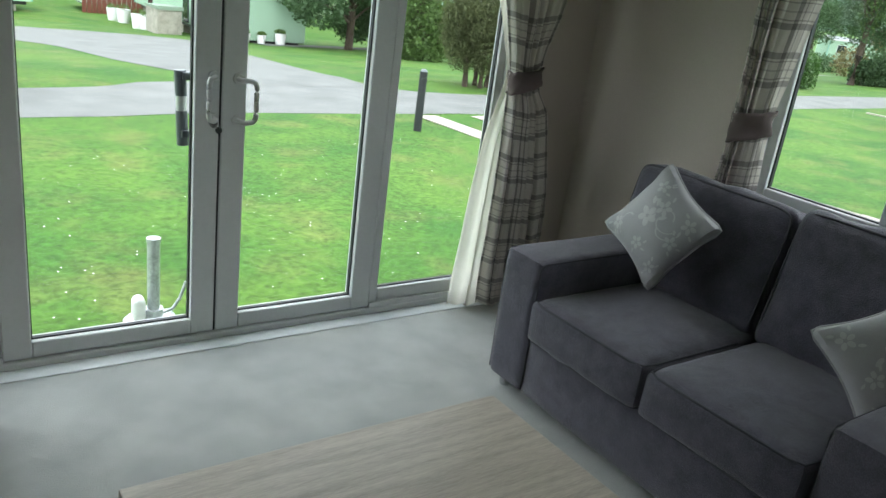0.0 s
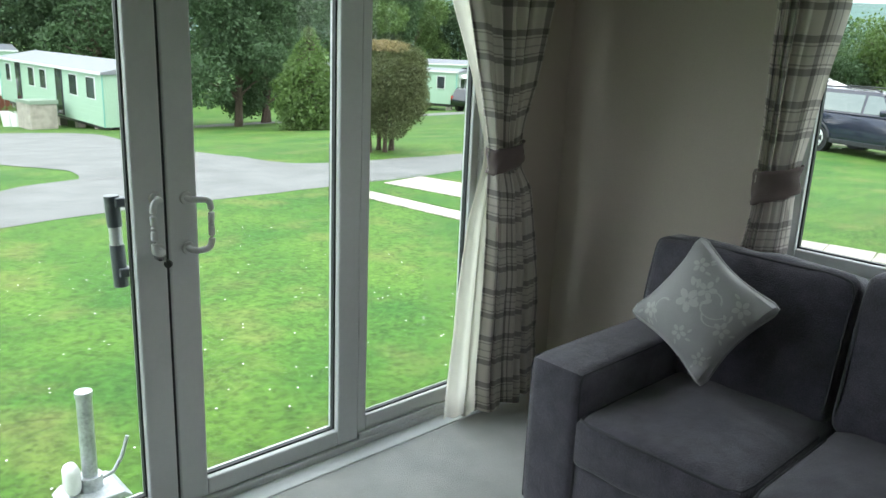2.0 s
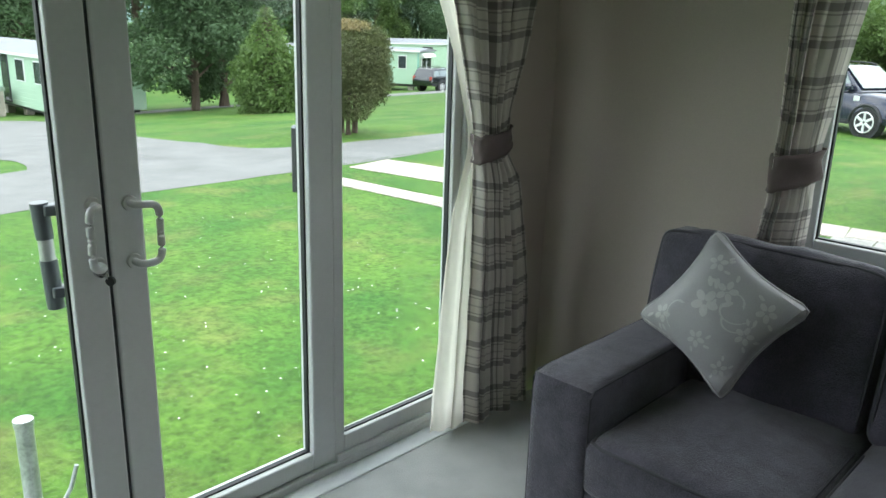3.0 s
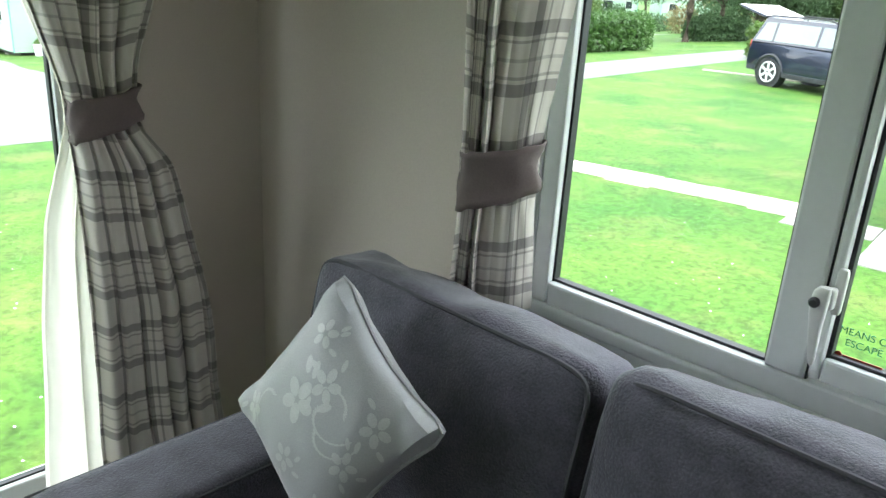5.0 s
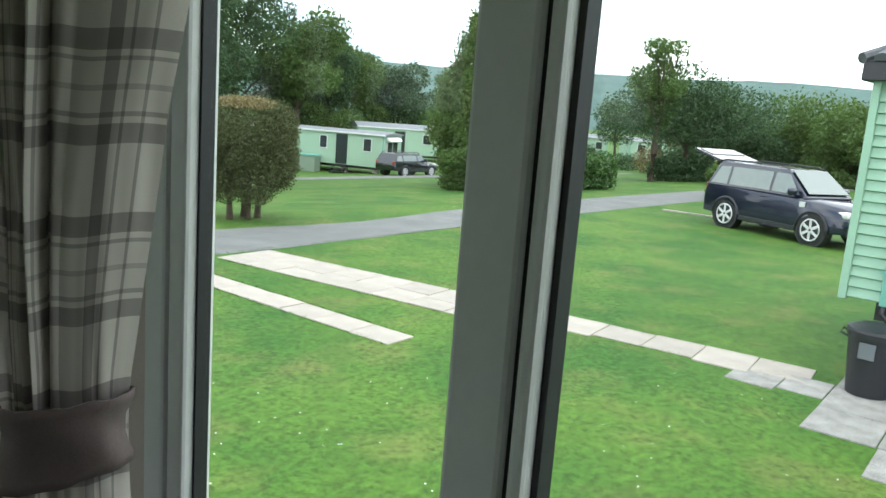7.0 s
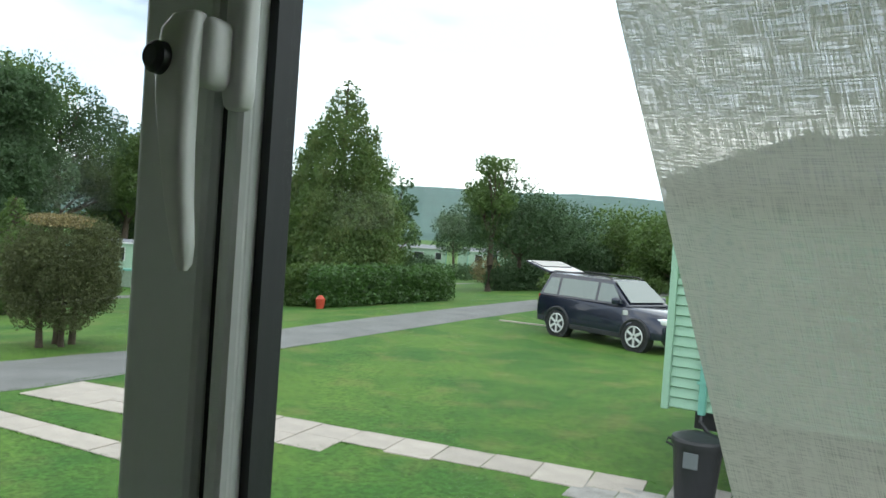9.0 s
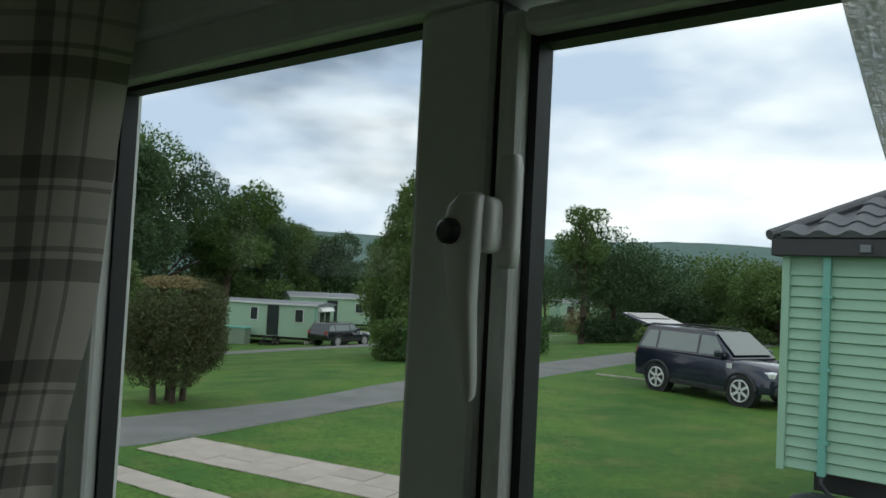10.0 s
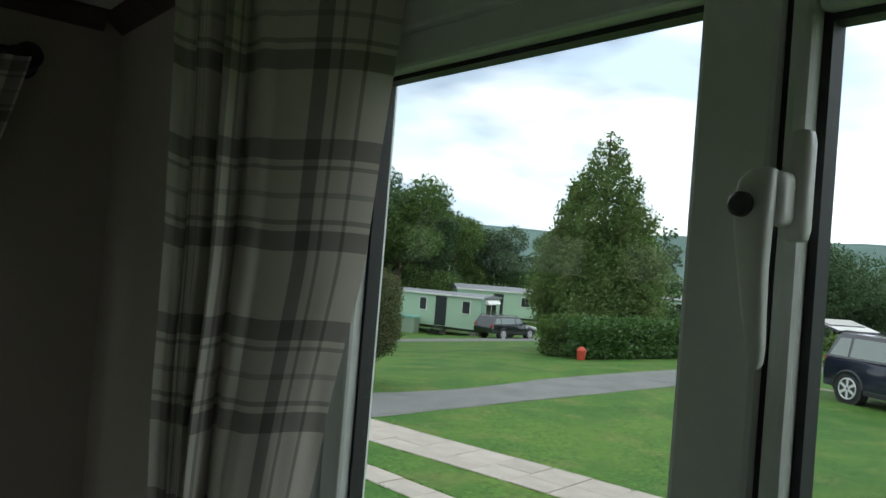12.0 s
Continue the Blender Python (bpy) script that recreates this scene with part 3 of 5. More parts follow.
def pillow(m, seed, label):
    """A square scatter cushion, thin at its edges, with pulled-out corners and woven sprigs of flowers."""
    p = thing("scatter_cushion", m, label, "cushion", "scatter cushions on the sofa")
    n, s = 26, 0.182
    bm = bmesh.new()

    def at(u, v, side):
        th = 0.074 * (max(0, (1 - u * u) * (1 - v * v))) ** 0.46
        cut = max(0.0, abs(u) + abs(v) - 1.87) * 0.5
        th += 0.014 * min(1.0, max(0.0, abs(u) + abs(v) - 1.45) * 4) * min(1.0, 12 * (1 - max(abs(u), abs(v))))
        k = s * 1.07 * (1 - 0.15 * ((1 - u * u) * abs(v) ** 4 + (1 - v * v) * abs(u) ** 4))
        w = 0.004 * noise.noise(Vector((u * 3 + seed, v * 3, side)))
        return Vector(((u - math.copysign(cut, u)) * k, (v - math.copysign(cut, v)) * k, side * th + w))
    grids = {}
    for side in (1, -1):
        for i in range(n + 1):
            for j in range(n + 1):
                if side < 0 and (i in (0, n) or j in (0, n)):
                    grids[side, i, j] = grids[1, i, j]
                else:
                    grids[side, i, j] = bm.verts.new(at(-1 + 2 * i / n, -1 + 2 * j / n, side))
        for i in range(n):
            for j in range(n):
                q = [grids[side, i, j], grids[side, i + 1, j], grids[side, i + 1, j + 1], grids[side, i, j + 1]]
                bm.faces.new(q if side > 0 else q[::-1])
    part("cover", bm, CUSHION, p, smooth=True)
    edge = []
    for k in range(4 * 12 + 1):
        q, f = divmod(k % 48, 12)
        t = -1 + 2 * f / 12
        u, v = ((t, -1), (1, t), (-t, 1), (-1, -t))[q]
        edge.append(at(u, v, 1))
    part("piping", tube(edge, 0.0045, 6), CUSHION, p, smooth=True)
    rng = random.Random(seed)

    def petal(bm, cu, cv, ang, ln, wd):
        ca, sa = math.cos(ang), math.sin(ang)
        ring = []
        for k in range(10):
            a = k * math.tau / 10
            du, dv = ln * 0.5 * (1 + math.cos(a)), wd * math.sin(a)
            u, v = cu + ca * du - sa * dv, cv + sa * du + ca * dv
            ring.append(bm.verts.new(at(max(-0.97, min(0.97, u)), max(-0.97, min(0.97, v)), 1) + Vector((0, 0, 0.0012))))
        bm.faces.new(ring)
    for cu, cv, r in ((-0.62, 0.62, 0.14), (0.02, 0.18, 0.2), (0.38, 0.05, 0.15), (0.55, -0.6, 0.14), (-0.5, -0.1, 0.12), (0.05, -0.62, 0.13), (-0.62, -0.68, 0.11), (0.62, 0.5, 0.13)):
        bm = bmesh.new()
        a0 = rng.random() * 6
        for k in range(5):
            petal(bm, cu + 0.03 * math.cos(a0 + k * 1.257), cv + 0.03 * math.sin(a0 + k * 1.257), a0 + k * 1.257, r, r * 0.34)
        for k in range(3):
            a = rng.random() * 6.28
            petal(bm, cu + 1.35 * r * math.cos(a), cv + 1.35 * r * math.sin(a), a + 0.5, r * 0.9, r * 0.2)
        part("flower_motif", bm, FLOWER, p, "paler woven flower")
    for k in range(4):
        a, cu, cv = rng.random() * 6.28, rng.uniform(-0.4, 0.4), rng.uniform(-0.4, 0.4)
        bm = bmesh.new()
        for f in np.linspace(0.1, 1, 14):
            turn = a + f * 2.2
            petal(bm, cu + 0.45 * math.cos(turn) * f, cv + 0.45 * math.sin(turn) * f, turn + 1.2, 0.075, 0.010)
        part("stem_motif", bm, FLOWER, p, "paler woven stem")
    return p


def cushion_pose(centre, up, left):
    """up and left: the ways to its top corner and to its left corner."""
    u, l = Vector(up).normalized(), Vector(left).normalized()
    l = (l - u * l.dot(u)).normalized()
    x, y = (u - l).normalized(), (u + l).normalized()
    z = x.cross(y)
    return Matrix(((x.x, y.x, z.x, centre[0]), (x.y, y.y, z.y, centre[1]), (x.z, y.z, z.z, centre[2]), (0, 0, 0, 1)))


pillow(cushion_pose((2.57, 2.11, 0.79), (0.158, 0.145, 0.457), (-0.04, 0.276, -0.06)), 3, "silver grey scatter cushion woven with pale flowers")
pillow(cushion_pose((2.52, 1.10, 0.69), (0.20, 0.06, 0.30), (-0.10, 0.25, 0.09)), 9, "silver grey scatter cushion woven with pale flowers")


# ---- curtains ----
def curtain(name, m, levels, folds, depth, material, label, lining=None, tie=None, seed=0, cloth=0.9, group="curtains", panel=0.0, lean=((0, 0), (3, 0))):
    """levels: height, left and right edge along the wall. Cloth is gathered in folds; u runs along the cloth.
    panel: share of the cloth that hangs as one broad smooth fold on the window side; lean: height, step back towards the wall."""
    c = thing(name, m, label, "curtain", group)

    def sheet(lv, shift, mt, nm, n_folds, amp0, width, lab="", broad=0.0):
        bm = bmesh.new()
        uvl = bm.loops.layers.uv.new("uv")
        nu, nv = 150, 70
        zs = np.linspace(lv[0][0], lv[-1][0], nv + 1)
        hs = [l[0] for l in lv][::-1]
        le = np.interp(zs, hs, [l[1] for l in lv][::-1])
        ri = np.interp(zs, hs, [l[2] for l in lv][::-1])
        for e in (le, ri):
            e[1:-1] = (e[:-2] + 2 * e[1:-1] + e[2:]) / 4
        full = max(r - l for _, l, r in lv)
        g, where = [], {}
        for j in range(nv + 1):
            row = []
            w, z = ri[j] - le[j], zs[j]
            back = float(np.interp(z, [p[0] for p in lean], [p[1] for p in lean]))
            tight = 1 - w / full
            for i in range(nu + 1):
                u = i / nu
                wander = 0.9 * noise.noise(Vector((u * 3.0, z * 0.8, seed)))
                a = u * n_folds * math.tau + seed + wander
                d = amp0 * (0.5 + 0.5 * w / full) * (0.72 * math.sin(a) + 0.30 * math.sin(2.3 * a + 1 + z * 0.7) + 0.25 * math.sin(0.45 * a + 2))
                x = u + 0.20 / n_folds * math.cos(a) * min(1.0, 0.3 + 6 * min(u, 1 - u))
                if broad:
                    cut, share = 1 - broad, 0.34
                    if u < cut:
                        x = share * x / cut
                    else:
                        f = (u - cut) / broad
                        x = share + (1 - share) * f
                        d = d * max(0.0, 1 - 5 * f) - amp0 * (1.1 * math.sin(f * 2.6) - 0.9 * f) + 0.004 * noise.noise(Vector((f * 3, z * 5, seed)))
                pull = 0.010 * tight * noise.noise(Vector((u * 22, z * 7, seed + 9)))
                x = le[j] + w * x + 0.006 * noise.noise(Vector((u * 6, z * 3, seed + 5)))
                hem = 0.012 * math.sin(a * 0.5) if j == nv else 0
                v = bm.verts.new((x, d + shift + back + pull, z + hem))
                where[v] = (u * width, z + 0.05 * tight * math.sin(u * math.pi) + 0.012 * noise.noise(Vector((u * 5, z * 2, seed))))
                row.append(v)
            g.append(row)
        for j in range(nv):
            for i in range(nu):
                f = bm.faces.new((g[j][i], g[j + 1][i], g[j + 1][i + 1], g[j][i + 1]))
                for lp in f.loops:
                    lp[uvl].uv = where[lp.vert]
        return part(nm, bm, mt, c, lab, smooth=True)
    sheet(levels, 0, material, "cloth", folds, depth, cloth, broad=panel)
    if lining:
        sheet(lining, 0.042, LINING, "lining", 2.5, 0.018, 0.4, "cream lining cloth")
    if tie:
        z, x0, x1, h, d = tie
        bm = bmesh.new()
        n = 40
        rows = []
        for j in range(9):
            dz = h * (j / 8 - 0.5)
            row = []
            for k in range(n):
                a = k * math.tau / n
                ca, sa = math.cos(a), math.sin(a)
                crease = 0.05 * math.cos(j * 0.8 + a * 3) + 0.06 * noise.noise(Vector((ca * 3, sa * 3, j * 0.5 + seed)))
                waist = 1 - 0.07 * math.cos((j / 8 - 0.5) * math.pi) + crease
                row.append(bm.verts.new(((x0 + x1) / 2 + (x1 - x0) / 2 * math.copysign(abs(ca) ** 0.8, ca) * waist, d * math.copysign(abs(sa) ** 0.8, sa) * waist, z + dz * (1 - 0.12 * ca) + 0.022 * ca + 0.008 * noise.noise(Vector((ca * 2, sa * 2, seed))))))
            rows.append(row)
        for a, b in zip(rows, rows[1:]):
            for k in range(n):
                bm.faces.new((a[k], a[(k + 1) % n], b[(k + 1) % n], b[k]))
        tb = part("tie_back", bm, TIE, c, "plain brown tie-back band", smooth=True)
        md = tb.modifiers.new("thick", "SOLIDIFY")
        md.thickness = 0.004
    return c


FACE_WIN = Matrix(((0, 1, 0, 3.045), (-1, 0, 0, 0), (0, 0, 1, 0), (0, 0, 0, 1)))
# the plaid curtain by the window hangs aslant, off the wall at the corner side
SLANT = Matrix(((0.645, 0.765, 0, 2.89), (-0.765, 0.645, 0, 2.14), (0, 0, 1, 0), (0, 0, 0, 1))) @ pose(0, 0.032, 0)
curtain("curtain", pose(0, 3.09, 0), [(2.19, 2.22, 2.90), (1.81, 2.345, 2.81), (1.5, 2.43, 2.75), (1.34, 2.475, 2.69), (1.25, 2.50, 2.675), (1.16, 2.505, 2.675), (1.05, 2.508, 2.765), (0.65, 2.512, 2.85), (0.25, 2.505, 2.875), (0.02, 2.51, 2.90)], 5.5, 0.038, PLAID,
        "grey and cream plaid curtain tied back beside the doors", lining=[(2.19, 2.13, 2.45), (1.81, 2.285, 2.5), (1.5, 2.425, 2.56), (1.34, 2.48, 2.58), (1.25, 2.51, 2.6), (1.16, 2.51, 2.6), (0.92, 2.43, 2.6), (0.65, 2.395, 2.6), (0.02, 2.345, 2.60)], tie=(1.20, 2.498, 2.685, 0.095, 0.058), seed=1, cloth=0.95)
curtain("curtain", SLANT, [(2.30, -0.02, 0.285), (2.06, -0.01, 0.268), (1.8, 0.0, 0.25), (1.64, 0.0, 0.222), (1.45, 0.005, 0.195), (1.28, 0.012, 0.172), (1.12, 0.012, 0.170), (1.0, 0.005, 0.18), (0.87, 0.0, 0.19)], 4, 0.026, PLAID,
        "grey and cream plaid curtain tied back beside the window", tie=(1.205, 0.004, 0.176, 0.11, 0.05), seed=4, cloth=0.78, panel=0.30, lean=((0.87, 0.06), (1.08, 0.012), (1.2, 0.008), (1.4, 0.0), (3, 0.0)))
curtain("curtain", FACE_WIN @ pose(0, -0.055, 0), [(2.30, -1.311, -0.62), (1.9, -1.203, -0.66), (1.6, -1.108, -0.70), (1.36, -1.030, -0.76), (1.22, -1.018, -0.80), (1.1, -1.018, -0.80), (0.92, -1.07, -0.76)], 8, 0.0015, LINEN,
        "open-weave cream linen curtain drawn back beside the window", tie=(1.21, -1.07, -0.79, 0.14, 0.04), seed=7)
pole = thing("curtain_pole", pose(2.90, 3.10, 2.20), "dark round end of a curtain pole fixing", "curtain pole")
part("rod", cyl((-2.9, 0.0, 0.0), (-0.03, 0.0, 0.0), 0.011), BLACKPL, pole, smooth=True)
part("finial", cyl((0, 0, 0), (0, 0.095, 0), 0.03, 0.034, 24), BLACKPL, pole, smooth=True)
part("rose", cyl((0, 0.07, 0), (0, 0.10, 0), 0.018, 0.04, 24), BLACKPL, pole, smooth=True)

# ---- coffee table and drawer unit ----
table = thing("coffee_table", pose(1.0, 1.36, 0), "low coffee table with a pale oak top", "table")
part("tabletop", box(-0.56, -0.45, 0.385, 0.55, 0.445, 0.42), OAK, table, bevel=0.004)
part("edge_band", box(-0.556, -0.446, 0.366, 0.546, 0.441, 0.3849), WALNUT, table, "dark brown underside band", bevel=0.002)
for x, y in ((-0.5, -0.39), (-0.5, 0.385), (0.49, -0.39), (0.49, 0.385)):
    part("leg", box(x - 0.03, y - 0.03, 0, x + 0.03, y + 0.03, 0.366), WALNUT, table, bevel=0.003)
part("shelf", box(-0.47, -0.36, 0.12, 0.46, 0.355, 0.14), OAK, table, bevel=0.002)

unit = thing("drawer_unit", pose(0.10, 2.57, 0, 0, 0, 62), "dark walnut television unit with a pale oak top and drawer", "cabinet")
part("top", box(-0.62, -0.02, 0.49, 0.37, 0.52, 0.515), OAK, unit, "pale oak top", bevel=0.003)
part("side", box(0.335, 0.0, 0.0, 0.355, 0.50, 0.49), WALNUT, unit, bevel=0.002)
part("side", box(-0.60, 0.0, 0.0, -0.58, 0.50, 0.49), WALNUT, unit, bevel=0.002)
part("back", box(-0.58, 0.48, 0.02, 0.335, 0.50, 0.49), WALNUT, unit, bevel=0.002)
part("shelf", box(-0.58, 0.01, 0.33, 0.335, 0.48, 0.35), WALNUT, unit, bevel=0.002)
drawer = part("drawer", box(-0.575, -0.012, 0.05, 0.33, 0.006, 0.325), OAK, unit, "pale oak drawer front", bevel=0.003)
part("handle", tube([(0.08, -0.012, 0.20), (0.085, -0.035, 0.20), (0.15, -0.042, 0.20), (0.215, -0.035, 0.20), (0.22, -0.012, 0.20)], 0.005, 8), CHROME, drawer, "chrome bow handle", smooth=True)
part("plinth", box(-0.58, 0.03, 0.0, 0.335, 0.05, 0.05), WALNUT, unit)

# sticker on the casement glass
sticker = thing("escape_sticker", pose(FX + 0.006, 1.405, 1.03), "small clear safety sticker with green lettering", "sticker")
def lettering(text, size, m, parent, material, name="text"):
    cu = bpy.data.curves.new(name, "FONT")
    cu.body, cu.size, cu.extrude, cu.align_x = text, size, 0.0004, "CENTER"
    ob = new(name, cu)
    cu.materials.append(material)
    ob.parent, ob.matrix_basis = parent, m
    return ob
T_FACE = Matrix(((0, 0, -1, 0), (-1, 0, 0, 0), (0, 1, 0, 0), (0, 0, 0, 1)))
lettering("MEANS OF", 0.018, pose(0, 0, 0.012) @ T_FACE, sticker, TEXTGREEN)
lettering("ESCAPE", 0.018, pose(0, 0, -0.008) @ T_FACE, sticker, TEXTGREEN)
part("red_dot", cyl((-0.001, 0.036, -0.028), (0.001, 0.036, -0.028), 0.006), RED, sticker)
part("strip", box(-0.001, -0.035, -0.03, 0.001, 0.028, -0.026), RED, sticker)

# ---- ground ----
def sheet_of(xs, ys, lift=0.0):
    bm = bmesh.new()
    g = [[bm.verts.new((x, y, gz(x, y) + lift)) for x in xs] for y in ys]
    for a, b in zip(g, g[1:]):
        for i in range(len(xs) - 1):
            bm.faces.new((a[i], a[i + 1], b[i + 1], b[i]))
    return bm


tagged(link("ground", sheet_of([-2500, -300, -60, -20, 0, 20, 40, 60, 90, 150, 400, 2500], [-2500, -300, -40, 0, 8, 15.5, 20, 28, 40.5, 60, 90, 150, 400, 2500]), GRASS), "mown green lawn with bare patches and daisies", "lawn", kind="structure")


def ribbon(name, left, right, lift, material, label, category, steps=30):
    """A strip of ground between two edge lines, laid on the slope."""
    bm = bmesh.new()

    def along(line, t):
        p = t * (len(line) - 1)
        i = min(int(p), len(line) - 2)
        f = p - i
        pts = [Vector((*line[max(0, min(len(line) - 1, i + k))], 0)) for k in (-1, 0, 1, 2)]
        return 0.5 * (2 * pts[1] + (pts[2] - pts[0]) * f + (2 * pts[0] - 5 * pts[1] + 4 * pts[2] - pts[3]) * f * f + (3 * pts[1] - pts[0] - 3 * pts[2] + pts[3]) * f ** 3)
    rows = []
    for k in range(steps + 1):
        a, b = along(left, k / steps), along(right, k / steps)
        row = []
        for j in range(9):
            p = a.lerp(b, j / 8)
            wob = 0.05 * noise.noise(Vector((p.x * 1.3, p.y * 1.3, 2))) if j in (0, 8) else 0
            row.append(bm.verts.new((p.x, p.y + wob, gz(p.x, p.y) + lift)))
        rows.append(row)
    for a, b in zip(rows, rows[1:]):
        for j in range(8):
            bm.faces.new((a[j], a[j + 1], b[j + 1], b[j]))
    bmesh.ops.recalc_face_normals(bm, faces=bm.faces)
    if sum(f.normal.z for f in bm.faces) < 0:
        bmesh.ops.reverse_faces(bm, faces=bm.faces)
    return tagged(link(name, bm, material), label, category, kind="structure")


ribbon("road", [(-30, 11.0), (-8, 11.3), (1.1, 11.45), (4.0, 11.8), (7.3, 11.85), (10, 11.9), (12.2, 12.1), (16.7, 12.5), (24.7, 13.1), (34, 13.4), (60, 13.0)],
       [(-30, 13.2), (-8, 13.2), (1.5, 13.5), (4.0, 14.4), (7.4, 14.9), (9.2, 14.1), (11, 13.9), (13.7, 13.8), (19.3, 14.7), (34.6, 15.6), (60, 16.2)], 0.006, ASPHALT, "worn grey tarmac lane between the lawns", "road", 60)
ribbon("road_branch", [(4.5, 14.3), (4.7, 15.4), (4.1, 18), (3.2, 23), (0, 26), (-12, 28), (-30, 29)], [(8.6, 14.4), (8.25, 15.3), (8.2, 17.3), (8.7, 22.5), (9.2, 30), (2.0, 33), (-30, 34)], 0.010, ASPHALT, "worn grey tarmac branch lane", "road", 50)
ribbon("road_far", [(12, 29.0), (18, 30.5), (24, 31.2), (36, 32.0), (60, 33)], [(12, 31.0), (18, 32.2), (24, 33.5), (36, 35.0), (60, 36)], 0.016, ASPHALT, "far grey tarmac lane", "road", 30)
ribbon("road_east", [(40, 15.0), (50, 22), (60, 30), (80, 40)], [(44, 14.6), (54, 21), (66, 29), (84, 38)], 0.010, ASPHALT, "far grey tarmac lane", "road", 20)


def slab_field(name, origin, along_v, across_v, rows, lab, category, material, gap=0.012, th=0.05, seed=0):
    """Slabs as single pieces. rows: start, length, list of (from, to) across."""
    f = thing(name, pose(0, 0, 0), lab, category, kind="structure")
    rng = random.Random(seed)
    for s, ln, cells in rows:
        for c0, c1 in cells:
            hl, hc = ln / 2 - gap / 2, (c1 - c0) / 2 - gap / 2
            bm = box(-hl, -hc, -0.03, hl, hc, 0.014 + rng.uniform(-0.004, 0.005))
            p = part("slab", bm, material, f, bevel=0.006, segs=1)
            a, c = Vector((*along_v, 0)).normalized(), Vector((*across_v, 0)).normalized()
            m = Matrix((( a.x, c.x, 0, origin[0]), (a.y, c.y, 0, origin[1]), (0, 0, 1, -0.85), (0, 0, 0, 1)))
            p.matrix_basis = m @ pose(s + ln / 2, (c0 + c1) / 2, 0, rng.uniform(-0.4, 0.4), rng.uniform(-0.4, 0.4), rng.uniform(-0.5, 0.5))
    return f


AL, AC = (0.187, -1.0), (-1.0, -0.187)
rows = []
for k in range(8):
    rows.append((k * 0.6, 0.6, [(0, 0.55), (0.55, 1.12)] if k % 2 else [(0, 0.68), (0.68, 1.12)]))
for k in range(8, 14):
    rows.append((k * 0.6, 0.6, [(0, 0.62 + (0.08 if k % 3 == 0 else 0))]))
slab_field("pavement", (9.97, 11.86), AL, AC, rows, "pale buff concrete slab path across the lawn", "path", SLAB, seed=1)
slab_field("pavement_narrow", (8.13, 11.72), (0.09, -1), (-1, -0.09), [(k * 0.6, 0.6, [(0, 0.45)]) for k in range(8)], "narrow pale concrete slab strip in the lawn", "path", SLAB, seed=2)
slab_field("pavement_patio", (11.65, 4.3), (0.10, -1), (-1, -0.10),
           [(0.0, 0.5, [(0.62, 1.3)]), (0.5, 0.45, [(0.62, 1.2)])] + [(0.95 + k * 0.62, 0.62, [(0.0 + j * 0.72, 0.72 + j * 0.72) for j in range(3 if k == 0 else 4)]) for k in range(5)], "weathered grey paving beside the caravan", "paving", SLABGREY, seed=3)

# bollard
bol = thing("bollard", pose(7.02, 10.6, gz(0, 0)), "dark recycled plastic bollard in the lawn", "bollard")
part("post", cyl((0, 0, -0.1), (0, 0, 0.95), 0.065, 0.062, 20), BLACKPL, bol, smooth=True)
part("cap", cyl((0, 0, 0.95), (0, 0, 0.985), 0.062, 0.035, 20), GREYPL, bol, smooth=True)
part("band", cyl((0, 0, 0.80), (0, 0, 0.83), 0.067, 0.067, 20), BLACKPL, bol, smooth=True)

# tow hitch and jockey wheel of this caravan
hitch = thing("tow_hitch", pose(1.13, 4.08, 0), "galvanised tow hitch and jockey post outside the doors", "tow hitch")
part("drawbar", box(-0.05, -0.85, -0.42, 0.05, -0.02, -0.34), WHITEPL, hitch, "white painted drawbar", bevel=0.01)
part("plate", prism([(-0.14, -0.325), (0.14, -0.325), (0.10, -0.29), (-0.10, -0.29)], -0.12, 0.10), GALV, hitch, bevel=0.008)
part("jockey_tube", cyl((0, 0, -0.8), (0, 0, 0.14), 0.032), GALV, hitch, smooth=True)
part("jockey_cap", cyl((0, 0, 0.14), (0, 0, 0.165), 0.036), GALV, hitch, smooth=True)
part("clamp", cyl((0, 0, -0.30), (0, 0, -0.23), 0.05), GALV, hitch, smooth=True)
part("coupling", puff(-0.11, -0.05, -0.29, -0.045, 0.04, -0.15, 0.0, 0.03, 4), WHITEPL, hitch, "white coupling head", smooth=True)
part("brake_lever", tube([(0.03, 0.0, -0.27), (0.10, 0.0, -0.25), (0.14, 0.0, -0.19), (0.17, 0.0, -0.10)], 0.009), GALV, hitch, smooth=True)
part("leg", cyl((0, 0, -0.87), (0, 0, -0.78), 0.07), TYRE, hitch, smooth=True)


